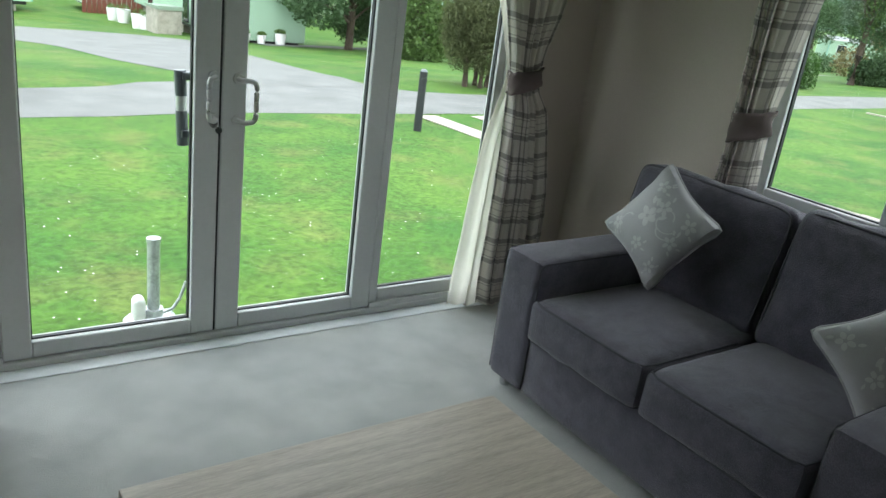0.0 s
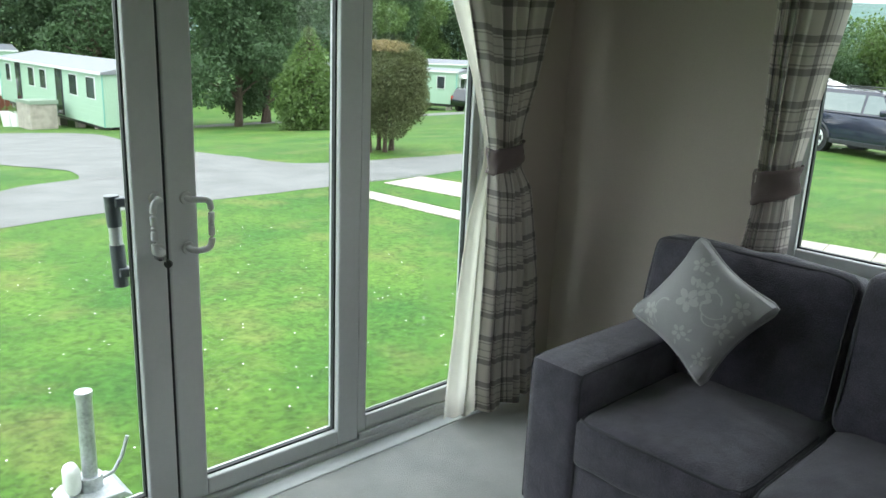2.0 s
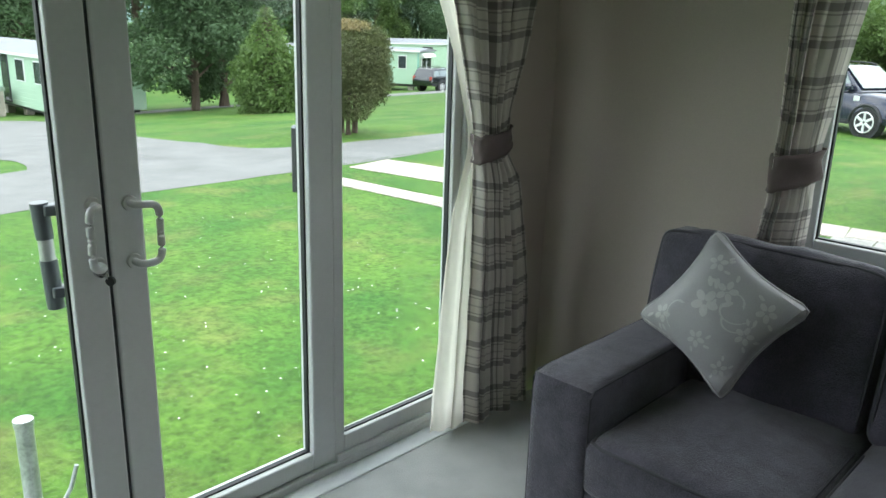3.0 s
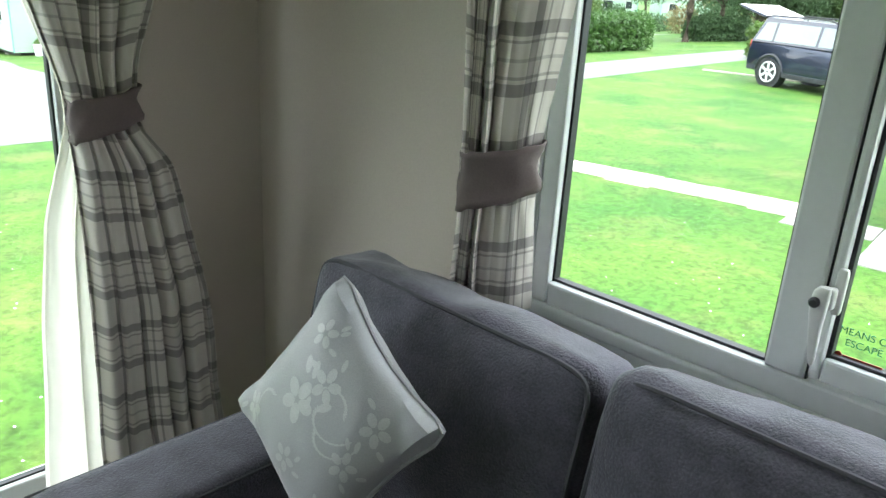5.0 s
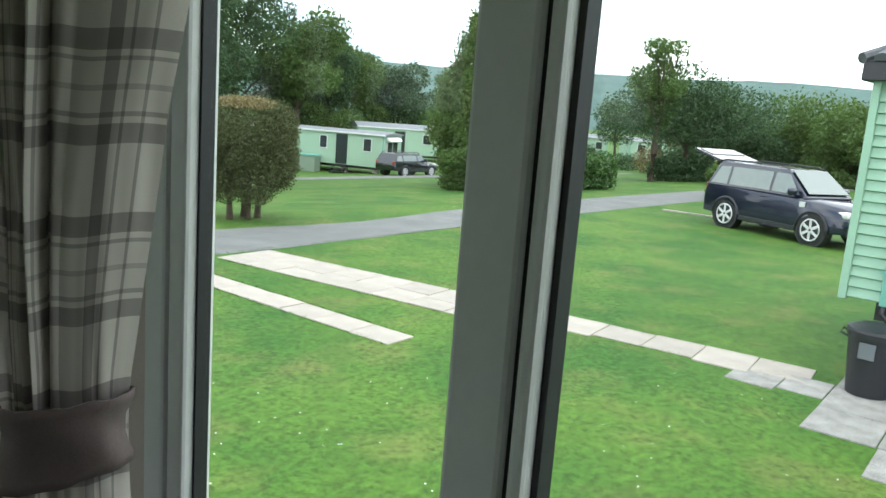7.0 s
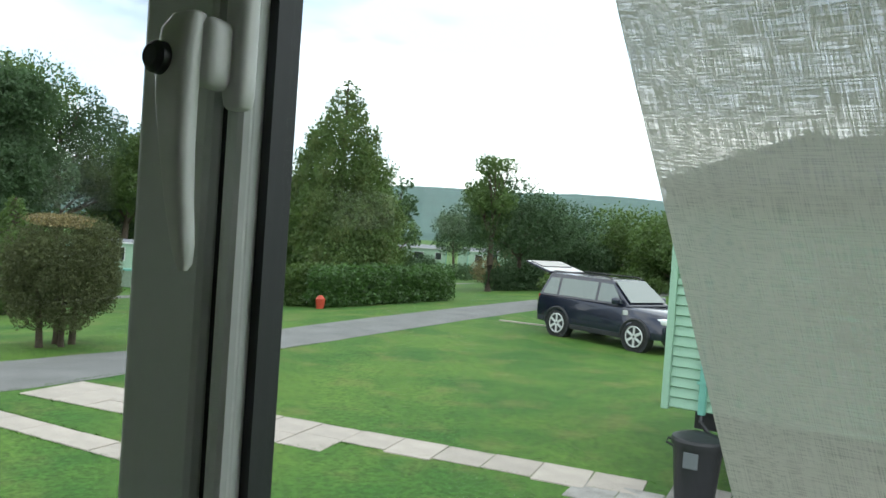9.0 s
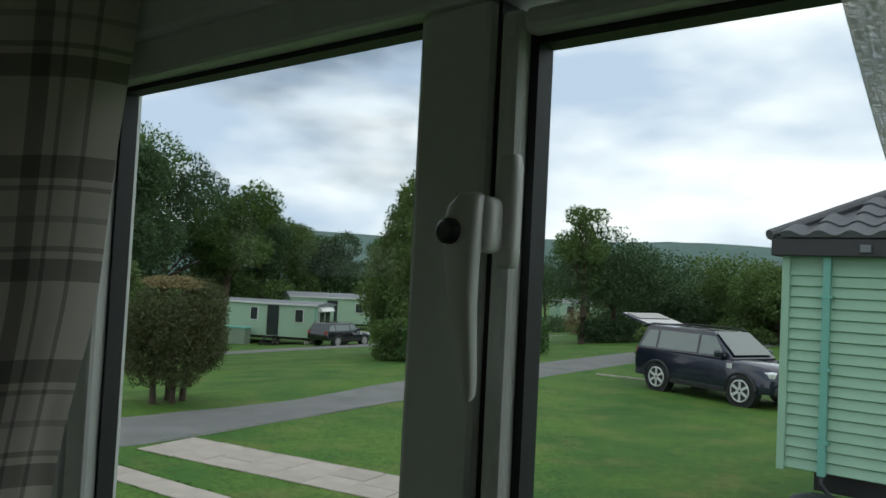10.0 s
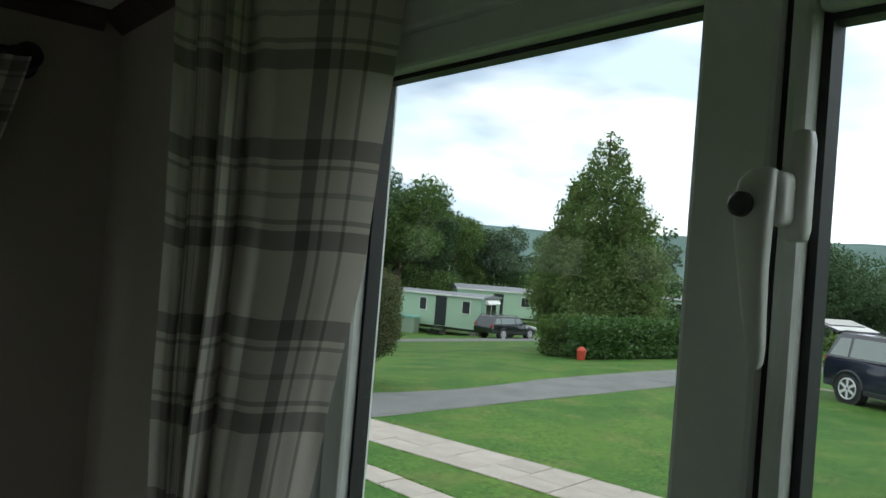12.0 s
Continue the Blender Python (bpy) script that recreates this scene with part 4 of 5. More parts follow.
# ---- planting ----
def leaves(blobs, count, size, seed, squash=1.0, shell=0.55, droop=0.0):
    """Many small bent leaves spread through uneven lumps."""
    rng = np.random.default_rng(seed)
    vol = np.array([b[3] * b[4] * b[5] for b in blobs]) ** 0.75
    pick = rng.choice(len(blobs), count, p=vol / vol.sum())
    bl = np.array(blobs)[pick]
    d = rng.normal(size=(count, 3))
    d /= np.linalg.norm(d, axis=1)[:, None]
    r = shell + (1 - shell) * rng.random(count) ** 0.6
    lump = 1 + 0.16 * np.sin(d[:, 0] * 7 + pick) * np.cos(d[:, 2] * 6 + pick * 2) + 0.10 * np.sin(d[:, 1] * 15 + d[:, 2] * 11)
    c = bl[:, :3] + d * bl[:, 3:6] * (r * lump)[:, None]
    a = rng.normal(size=(count, 3))
    a += d * 0.4
    a[:, 2] -= droop
    a /= np.linalg.norm(a, axis=1)[:, None]
    b = np.cross(a, rng.normal(size=(count, 3)))
    b /= np.linalg.norm(b, axis=1)[:, None]
    s = (size * (0.6 + 0.8 * rng.random(count)))[:, None]
    v = np.empty((count, 4, 3))
    v[:, 0], v[:, 1], v[:, 2], v[:, 3] = c - a * s, c + b * s * 0.55, c + a * s, c - b * s * 0.55
    f = np.arange(count * 4).reshape(-1, 4)
    me = bpy.data.meshes.new("crown")
    me.from_pydata(v.reshape(-1, 3).tolist(), [], f.tolist())
    return me


def crown_part(me, material, parent, name="crown", label=""):
    me.materials.append(material)
    ob = new(name, me)
    ob.parent = parent
    return tagged(ob, label)


def limb_tree(x, y, h, w, material, seed, label, count=7000, leaf=0.17, trunk_h=0.22, group="trees of the park", tall=1.0, z=None):
    rng = random.Random(seed)
    t = thing("tree", pose(x, y, gz(x, y) if z is None else z), label, "tree", group)
    top = Vector((rng.uniform(-0.3, 0.3), rng.uniform(-0.3, 0.3), h * 0.8))
    bm = tube([(0, 0, -0.1), (0.05, 0.02, h * 0.2), top * 0.6, top], [h * 0.03, h * 0.024, h * 0.014, h * 0.004], 9)
    blobs = []
    for k in range(15):
        a, f = rng.random() * 6.28, trunk_h + (1 - trunk_h) * rng.random() ** 0.9
        reach = w * 0.5 * math.sin(min(1, (1.05 - f) * 1.5 + 0.15) * 1.57) * rng.uniform(0.45, 1.0)
        p = Vector((math.cos(a) * reach, math.sin(a) * reach, h * min(f, 0.93)))
        tube([top * (f * 0.7), top * (f * 0.7) + (p - top * f * 0.7) * 0.5 + Vector((0, 0, 0.1)), p], [h * 0.010, h * 0.006, h * 0.002], 5, bm)
        r = w * rng.uniform(0.14, 0.25)
        blobs.append((*p, r, r, r * 0.8 * tall))
    blobs.append((0, 0, h * 0.62, w * 0.3, w * 0.3, h * 0.26))
    part("trunk", bm, BARK, t, "brown bark", smooth=True)
    crown_part(leaves(blobs, count, leaf, seed), material, t)
    return t


def conifer(x, y, h, w, material, seed, label, count=9000, leaf=0.15, base=0.06, group="trees of the park", z=None, blunt=0.9, tips=0):
    rng = random.Random(seed)
    t = thing("tree", pose(x, y, gz(x, y) if z is None else z), label, "tree", group)
    bm = tube([(0, 0, -0.1), (0, 0, h * 0.5), (0, 0, h * 0.97)], [h * 0.022, h * 0.012, h * 0.003], 8)
    blobs = []
    n = 110
    for k in range(n):
        f = base + (0.97 - base) * (k + rng.random()) / n
        r = w * 0.5 * (1 - f ** 2.0) ** blunt * min(1.0, 0.74 + f) * rng.uniform(0.82, 1.06)
        a = k * 2.4 + rng.random()
        p = Vector((math.cos(a) * r * 0.72, math.sin(a) * r * 0.72, h * f - 0.10 * r))
        tube([(0, 0, h * f), p * 0.5 + Vector((0, 0, h * f * 0.5 + 0.05)), p], [0.03, 0.02, 0.008], 4, bm)
        s = max(0.16, r * 0.45)
        blobs.append((*p, s, s, s * 0.72))
    part("trunk", bm, BARK, t, "brown bark", smooth=True)
    crown_part(leaves(blobs, count, leaf, seed, droop=0.7, shell=0.35), material, t)
    if tips:
        ends = [(bx_ * 1.28, by_ * 1.28, bz_ - sz * 0.35, sx * 0.42, sy * 0.42, sz * 0.75) for bx_, by_, bz_, sx, sy, sz in blobs]
        crown_part(leaves(ends, tips, leaf, seed + 1, droop=1.6, shell=0.1), LEAFTIP, t, "shoots", "pale drooping new shoots")
    return t


def clipped_bush(x, y, w, h, seed, label, material=LEAFBUSH):
    rng = random.Random(seed)
    t = thing("bush", pose(x, y, gz(x, y)), label, "bush", "clipped bushes")
    bm = bmesh.new()
    for dx, dy in ((-0.42, 0.05), (-0.02, -0.1), (0.36, 0.06), (0.1, 0.25)):
        tube([(dx * w * 0.4, dy, -0.05), (dx * w * 0.42, dy, 0.35), (dx * w * 0.55, dy * 1.5, h * 0.7)], [0.075, 0.06, 0.02], 8, bm)
    part("trunk", bm, BARK, t, "several brown stems", smooth=True)
    b = [(0, 0, h * 0.55, w * 0.46, w * 0.46, h * 0.40)]
    for k in range(26):
        a, e = rng.random() * 6.28, rng.uniform(-0.75, 0.8)
        b.append((math.cos(a) * w * 0.30, math.sin(a) * w * 0.30, h * (0.53 + 0.32 * e), w * 0.20, w * 0.20, h * 0.17))
    crown_part(leaves(b, 64000, 0.024, seed, shell=0.8), material, t, label="olive green clipped leaves")
    tops = [(math.cos(k * 0.9) * w * 0.27 * (k % 3) / 2, math.sin(k * 0.9) * w * 0.27 * (k % 3) / 2, h * 0.93, w * 0.16, w * 0.16, h * 0.05) for k in range(12)]
    crown_part(leaves(tops, 4000, 0.026, seed + 1, shell=0.2, droop=-1.5), LEAFGOLD, t, "top_shoots", "rusty new shoots")
    return t


def hedge(x0, y0, x1, y1, w, h, material, seed, label, count=14000, leaf=0.07):
    n = max(3, int(math.hypot(x1 - x0, y1 - y0) / 0.55))
    b = []
    rng = random.Random(seed)
    t = thing("hedge", pose(x0, y0, gz(x0, y0)), label, "hedge", "hedges")
    for k in range(n + 1):
        f = k / n
        for zz in (0.25, 0.6, 0.8):
            px, py = (x1 - x0) * f, (y1 - y0) * f
            b.append((px + rng.uniform(-0.08, 0.08), py + rng.uniform(-0.08, 0.08), h * zz * rng.uniform(0.94, 1.05) + gz(x0 + px, y0 + py) - gz(x0, y0), 0.48, w * 0.48, h * 0.26))
    bm = bmesh.new()
    for k in range(0, n + 1, 2):
        f = k / n
        px, py = (x1 - x0) * f, (y1 - y0) * f
        dz = gz(x0 + px, y0 + py) - gz(x0, y0)
        tube([(px, py, dz - 0.05), (px, py, dz + h * 0.6)], [0.05, 0.02], 6, bm)
    tagged(part("stem", bm, BARK, t, "dark stems"), kind="stuff")
    crown_part(leaves(b, count, leaf, seed, shell=0.6), material, t)
    return t


clipped_bush(11.45, 14.9, 2.1, 2.55, 11, "large clipped rounded bush with rusty top shoots")
clipped_bush(0.40, 15.4, 2.0, 3.2, 12, "dark green bush beside the lane", LEAFDARK)
hedge(23.9, 19.2, 31.0, 18.6, 1.3, 1.45, LEAFHEDGE, 21, "clipped glossy green laurel hedge", 26000, 0.065)
hedge(24.0, 20.8, 24.6, 20.0, 1.5, 1.45, LEAF, 22, "clipped hedge end beside the fir", 7000, 0.06)
hedge(43.8, 22.8, 46.2, 21.4, 1.6, 1.3, LEAFDARK, 23, "dark low hedge beside the lane", 7000, 0.09)
hedge(30.5, 13.2, 31.6, 12.4, 1.2, 1.3, LEAF, 24, "round green shrub behind the parked car", 5000, 0.08)
conifer(28.55, 22.45, 9.7, 6.0, LEAF, 31, "tall broad fir tree with drooping green shoots", 90000, 0.062, tips=26000)
limb_tree(42.5, 22.6, 7.9, 3.6, LEAF, 32, "open-crowned tree beside the far lane", 7000, 0.08, 0.62)
limb_tree(46.4, 22.6, 6.2, 8.4, LEAFDARK, 33, "wide dark spreading pine tree", 24000, 0.085, 0.5)
limb_tree(39.5, 27.5, 6.8, 2.6, LEAFDARK, 34, "thin young tree with open branches", 900, 0.15, 0.4)
limb_tree(15.6, 29.2, 6.4, 5.2, LEAFDARK, 35, "dark broad tree behind the lane", 40000, 0.07, 0.05)
limb_tree(18.2, 31.5, 8.5, 6.5, LEAFDARK, 36, "tall dark leafy tree", 32000, 0.085, 0.08)
conifer(15.9, 24.6, 3.6, 2.7, LEAF, 37, "small bushy green conifer", 16000, 0.06, 0.02)
for k, (x, y, h, w, mt) in enumerate(((33.5, 58, 15.0, 11, LEAF), (39, 60, 13.6, 10, LEAFDARK), (43, 57, 11.5, 9, LEAF), (49, 60, 10.5, 8, LEAFDARK), (54, 63, 9.6, 8, LEAF), (60, 62, 8.6, 8, LEAFDARK), (66, 60, 8.2, 8, LEAFDARK), (28, 60, 14, 10, LEAFDARK), (22, 62, 13, 10, LEAFDARK), (70, 52, 7.6, 8, LEAF))):
    limb_tree(x, y, h, w, mt, 50 + k, "tall leafy tree in the wood behind the caravans", 22000, 0.125, 0.05)
for k, (x, y, h, w) in enumerate(((5, 66, 15, 8), (11, 70, 16, 9), (17, 66, 14, 8), (-1, 62, 14, 8), (24, 70, 15, 9), (-8, 58, 14, 9), (36, 63, 17, 6), (46, 62, 13, 5))):
    conifer(x, y, h, w, LEAFDARK, 70 + k, "dark tall conifer in the wood", 20000, 0.13, 0.1)
for k, (x, y, h, w, mt) in enumerate(((52, 23, 5.4, 7, LEAFDARK), (55, 18, 5.6, 8, LEAF), (50, 14, 5.0, 6, LEAF), (56, 12, 5.4, 7, LEAFDARK), (48, 10, 4.6, 5, LEAF), (53, 8, 5.4, 6, LEAFDARK), (60, 26, 6.0, 8, LEAFDARK), (66, 32, 6.5, 8, LEAFGOLD), (74, 44, 8, 8, LEAFDARK), (58, 5, 5.6, 7, LEAF), (60, 0, 6, 8, LEAFDARK))):
    limb_tree(x, y, h * 0.78, w, mt, 90 + k, "bushy tree at the edge of the park", 15000, 0.10, 0.02)
for k, (x, y, h, w) in enumerate(((54, 16.0, 6.2, 3.6), (51.0, 11.0, 5.4, 3.4), (62, 22, 7.0, 4), (57, 20, 6.4, 3.4))):
    conifer(x, y, h * 0.78, w, LEAFDARK, 110 + k, "dark conifer at the edge of the park", 14000, 0.085, 0.02)

# far wooded hill, with distance haze put into its colour
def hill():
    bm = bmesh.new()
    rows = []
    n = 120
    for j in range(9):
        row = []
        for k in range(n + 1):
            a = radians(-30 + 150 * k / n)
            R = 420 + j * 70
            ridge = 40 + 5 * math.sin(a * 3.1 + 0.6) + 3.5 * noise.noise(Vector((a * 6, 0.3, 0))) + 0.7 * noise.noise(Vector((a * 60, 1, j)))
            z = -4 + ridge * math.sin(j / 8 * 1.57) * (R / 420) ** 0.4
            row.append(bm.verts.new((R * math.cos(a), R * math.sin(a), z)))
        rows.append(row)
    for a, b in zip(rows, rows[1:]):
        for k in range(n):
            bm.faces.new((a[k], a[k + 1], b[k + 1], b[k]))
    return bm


tagged(link("backdrop", hill(), HILL, smooth=True), "long wooded hill on the horizon, coloured blue-green for haze", "hill", kind="structure")


# ---- caravans ----
def wall_window(parent, cx, z0, w, h, y, name="window"):
    """A caravan window in a wall that faces -y."""
    wnd = part(name, box(cx - w / 2, y - 0.035, z0, cx + w / 2, y + 0.02, z0 + h), FASCIA if name == "door" else UPVC, parent, bevel=0.01, segs=1)
    part("pane", box(cx - w / 2 + 0.045, y - 0.045, z0 + 0.045, cx + w / 2 - 0.045, y - 0.03, z0 + h - 0.045), DARKGLASS, wnd)
    return wnd


def caravan(m, length, depth, label, openings, wall_h=2.15, lift=0.5, roof_h=0.42, ribs=True, end_windows=()):
    """A static caravan: its long side faces -y, from x = 0 to length."""
    c = thing("static_caravan", m, label, "caravan", "static caravans")
    part("wall", box(0, 0, lift, length, depth, lift + wall_h), SIDINGFAR, c)
    if ribs:
        for k in range(1, int(wall_h / 0.17)):
            z = lift + k * 0.17
            part("siding_rib", box(-0.012, -0.012, z, length + 0.012, depth + 0.012, z + 0.02), SIDINGFAR, c)
    e, t = 0.12, lift + wall_h
    bm = bmesh.new()
    prof = [(-e, t - 0.02), (-e, t + 0.06), (depth / 2, t + roof_h), (depth + e, t + 0.06), (depth + e, t - 0.02)]
    a = [bm.verts.new((-e, y, z)) for y, z in prof]
    b = [bm.verts.new((length + e, y, z)) for y, z in prof]
    bm.faces.new(a)
    bm.faces.new(b[::-1])
    for i in range(5):
        bm.faces.new((a[i], b[i], b[(i + 1) % 5], a[(i + 1) % 5]))
    bmesh.ops.recalc_face_normals(bm, faces=bm.faces)
    part("roof", bm, ROOFGREY, c, "grey sheet roof")
    part("fascia", box(-e - 0.02, -e - 0.02, t - 0.03, length + e + 0.02, -e + 0.01, t + 0.07), UPVC, c)
    part("chassis", box(0.2, 0.25, lift - 0.18, length - 0.2, depth - 0.2, lift), FASCIA, c, "dark steel chassis")
    for k in range(int(length / 2.2) + 1):
        x = 0.4 + k * 2.2
        if x < length - 0.3:
            part("support_block", box(x, 0.3, -0.05, x + 0.35, 0.6, lift - 0.18), STONE, c)
    part("corner_trim", box(-0.025, -0.025, lift, 0.05, 0.0, t), TEAL, c)
    part("corner_trim", box(length - 0.05, -0.025, lift, length + 0.025, 0.0, t), TEAL, c)
    for kind, cx, w in openings:
        if kind == "d":
            wall_window(c, cx, lift + 0.05, w, 1.9, 0, "door")
        else:
            wall_window(c, cx, lift + 0.95, w, 0.85, 0)
    return c


def steps_of(x, y, rz, label):
    s = thing("caravan_steps", pose(x, y, gz(x, y), 0, 0, rz), label, "steps")
    for k in range(3):
        part("tread", box(-0.45, -0.75 + k * 0.25, 0.14 + k * 0.16, 0.45, -0.48 + k * 0.25, 0.18 + k * 0.16), FASCIA, s)
    for sx in (-0.47, 0.43):
        part("stringer", prism([(-0.78, 0), (-0.6, 0), (0.0, 0.42), (0.0, 0.5), (-0.78, 0.12)], sx, sx + 0.04), FASCIA, s).matrix_basis = Matrix(((0, 1, 0, 0), (1, 0, 0, 0), (0, 0, 1, 0), (0, 0, 0, 1)))
    return s


def ground_at(x, y, rz=0.0):
    return pose(x, y, gz(x, y), 0, 0, rz)


# long caravan across the lane, its side towards this one
caravan(ground_at(10.9, 44.0, -90), 13.4, 3.4, "pale green static caravan with a grey roof", [("w", 1.5, 0.7), ("d", 3.0, 0.75), ("w", 5.0, 0.8), ("w", 6.6, 0.8), ("d", 8.6, 0.8), ("w", 10.3, 0.9), ("w", 12.2, 0.9)], lift=0.5, wall_h=1.95).location.z = -2.45
caravan(ground_at(-4.0, 42.5, 8), 10.2, 3.2, "pale green static caravan beyond the lane", [("w", 2, 0.9), ("d", 5, 0.8)], wall_h=2.2)
caravan(ground_at(9.5, 60.5, -4), 6.5, 3.2, "pale green static caravan behind the deck", [("w", 1.4, 0.9), ("d", 3.2, 0.8), ("w", 5, 0.9)], wall_h=2.2)
VA = -64
va = caravan(ground_at(31.77, 46.99, VA), 10.0, 3.2, "pale green static caravan with dark doorway", [("w", 1.3, 0.6), ("w", 3.6, 0.55), ("w", 5.8, 0.55), ("d", 7.1, 0.8), ("w", 8.9, 0.6)], wall_h=2.05, roof_h=0.2)
va.location.z = -2.78
wnd_end = part("bay_window", box(10.0, 0.5, 1.35, 10.06, 2.4, 2.2), UPVC, va, bevel=0.01)
for y0 in (0.58, 1.52):
    part("pane", box(10.05, y0, 1.43, 10.075, y0 + 0.8, 2.12), DARKGLASS, wnd_end)
part("awning", prism([(10.0, 2.2), (10.35, 2.2), (10.2, 2.38), (10.0, 2.45)], 0.4, 2.5), WHITEPL, va, "white window canopy")
caravan(ground_at(45.5, 51.5, -30), 7.5, 3.0, "pale green static caravan behind another", [("w", 1.4, 0.8), ("d", 3.6, 0.9), ("w", 6, 0.8)], wall_h=2.15)
caravan(ground_at(74.0, 55.0, -40), 9.0, 3.2, "pale green far static caravan", [("w", 2, 1.0), ("w", 5.6, 1.2), ("w", 8, 0.8)], wall_h=2.2)
caravan(ground_at(83.0, 47.5, -38), 9.0, 3.2, "pale green far static caravan", [("w", 1.4, 1.0), ("d", 3.4, 0.9), ("w", 6.4, 1.0)], wall_h=2.2)
steps_of(34.85, 40.6, VA, "dark steps at the caravan door")
bx = thing("gas_box", ground_at(33.2, 42.2, VA), "grey-green gas bottle box beside the caravan", "box")
part("body", box(-0.9, -0.4, 0, 0.9, 0.4, 1.0), GREENBOX, bx, bevel=0.02)
part("lid", prism([(-0.95, 1.0), (0.95, 1.0), (0.9, 1.1), (-0.9, 1.1)], -0.45, 0.45), TEAL, bx)
bx = thing("storage_box", ground_at(9.9, 35.2, -90), "grey-green storage box beside the caravan", "box")
part("body", box(-0.9, -0.5, 0, 0.9, 0.5, 1.05), STONE, bx, bevel=0.02)
part("lid", prism([(-0.95, 1.05), (0.95, 1.05), (0.95, 1.2), (-0.95, 1.12)], -0.55, 0.55), GREENBOX, bx)
deck = thing("deck", ground_at(10.3, 47.5, 0), "red-brown timber deck with a fence of boards", "deck")
part("floor_board", box(-1.6, -1.6, 0.42, 1.9, 1.8, 0.5), GREENBOX, deck)
for k in range(14):
    part("fence_board", box(-1.6 + k * 0.25, -1.66, 0.0, -1.38 + k * 0.25, -1.6, 0.9), DECKRED, deck)


def garden_chair(x, y, z, rz):
    c = thing("garden_chair", pose(x, y, z, 0, 0, rz), "white plastic garden chair on the deck", "chair", "garden chairs")
    part("seat", box(-0.25, -0.25, 0.40, 0.25, 0.25, 0.44), WHITEPL, c, bevel=0.01)
    bk = box(-0.25, -0.02, 0.0, 0.25, 0.02, 0.75)
    bmesh.ops.transform(bk, matrix=Matrix.Translation((0, 0.26, 0.42)) @ Matrix.Rotation(radians(-15), 4, "X"), verts=bk.verts)
    part("backrest", bk, WHITEPL, c, bevel=0.01)
    for sx in (-0.24, 0.24):
        part("armrest", box(sx - 0.03, -0.25, 0.62, sx + 0.03, 0.26, 0.65), WHITEPL, c)
        for sy in (-0.23, 0.23):
            part("leg", cyl((sx, sy, 0), (sx * 0.95, sy * 0.95, 0.64), 0.022, n=8), WHITEPL, c)


garden_chair(9.6, 47.4, gz(0, 47.5) + 0.5, 40)
garden_chair(10.3, 47.0, gz(0, 47.5) + 0.5, 10)
garden_chair(11.5, 47.6, gz(0, 47.5) + 0.5, -20)


def planter(x, y, s, label):
    p = thing("planter", ground_at(x, y), label, "planter", "white planters")
    part("tub", cyl((0, 0, 0), (0, 0, 0.5 * s), 0.2 * s, 0.27 * s, 14), WHITEPL, p, smooth=True)
    crown_part(leaves([(0, 0, 0.55 * s, 0.24 * s, 0.24 * s, 0.14 * s)], 120, 0.05, int(x * 10)), LEAF, p, "plant")


for x, y, s in ((9.6, 43.0, 1.2), (9.9, 42.2, 1.3), (9.8, 38.9, 1.3), (9.95, 38.2, 1.2), (11.6, 30.2, 0.8), (12.3, 30.3, 0.7), (13.1, 30.3, 0.9)):
    planter(x, y, s, "white planter beside the caravan")


# ---- neighbouring caravan ----
nb = thing("neighbour_caravan", pose(11.45, 3.50, 0), "mint green clad caravan with a tiled hip roof", "caravan")
NZ0, NZ1, NL = 0.04, 2.30, 9.0
part("wall", box(0.05, -NL, NZ0, 3.6, -0.05, NZ1), SIDING, nb)
cl = 0.113


def clad_board(length):
    return prism([(0, 0), (-0.030, 0.012), (-0.030, 0.022), (-0.012, cl * 0.55), (-0.004, cl * 0.95), (0, cl)], -length, 0)


b0 = part("cladding_board", clad_board(NL - 0.12), SIDING, nb, smooth=True)
b0.matrix_basis = pose(0.05, -0.06, NZ0)
for k in range(1, int((NZ1 - NZ0) / cl)):
    o = new("cladding_board", b0.data)
    o.parent = nb
    o.matrix_basis = pose(0.05, -0.06, NZ0 + k * cl)
part("corner_trim", box(-0.01, -0.07, NZ0 - 0.02, 0.12, 0.01, NZ1), SIDING, nb, "mint green corner trim", bevel=0.008)
part("downpipe", box(-0.045, -0.475, NZ0 - 0.02, 0.035, -0.40, NZ1), TEAL, nb, "teal square downpipe", bevel=0.008)
for z in (0.35, 1.1, 1.85):
    part("pipe_clip", box(-0.052, -0.50, z, 0.03, -0.375, z + 0.03), TEAL, nb)
part("fascia", box(-0.12, -NL, NZ1 - 0.02, -0.07, 0.10, NZ1 + 0.17), FASCIA, nb, "black gutter and fascia", bevel=0.012)
part("soffit", box(-0.07, -NL, NZ1 - 0.01, 0.1, 0.08, NZ1 + 0.02), FASCIA, nb)
part("end_fascia", box(-0.07, 0.05, NZ1 - 0.02, 3.7, 0.10, NZ1 + 0.17), FASCIA, nb, bevel=0.012)
part("flood_light", box(-0.18, -0.86, NZ1 + 0.02, -0.121, -0.76, NZ1 + 0.10), GREYPL, nb, "small grey bulkhead lamp", bevel=0.01)
bm = bmesh.new()
rz0, rz1 = NZ1 + 0.17, NZ1 + 0.95
q = [bm.verts.new(p) for p in ((-0.12, 0.12, rz0), (-0.12, -NL, rz0), (1.8, -NL, rz1), (1.8, -1.1, rz1), (3.7, 0.12, rz0), (3.7, -NL, rz0))]
bm.faces.new((q[0], q[3], q[2], q[1]))
bm.faces.new((q[0], q[4], q[3]))
bm.faces.new((q[4], q[5], q[2], q[3]))
part("roof", bm, TILE, nb, "charcoal roof")


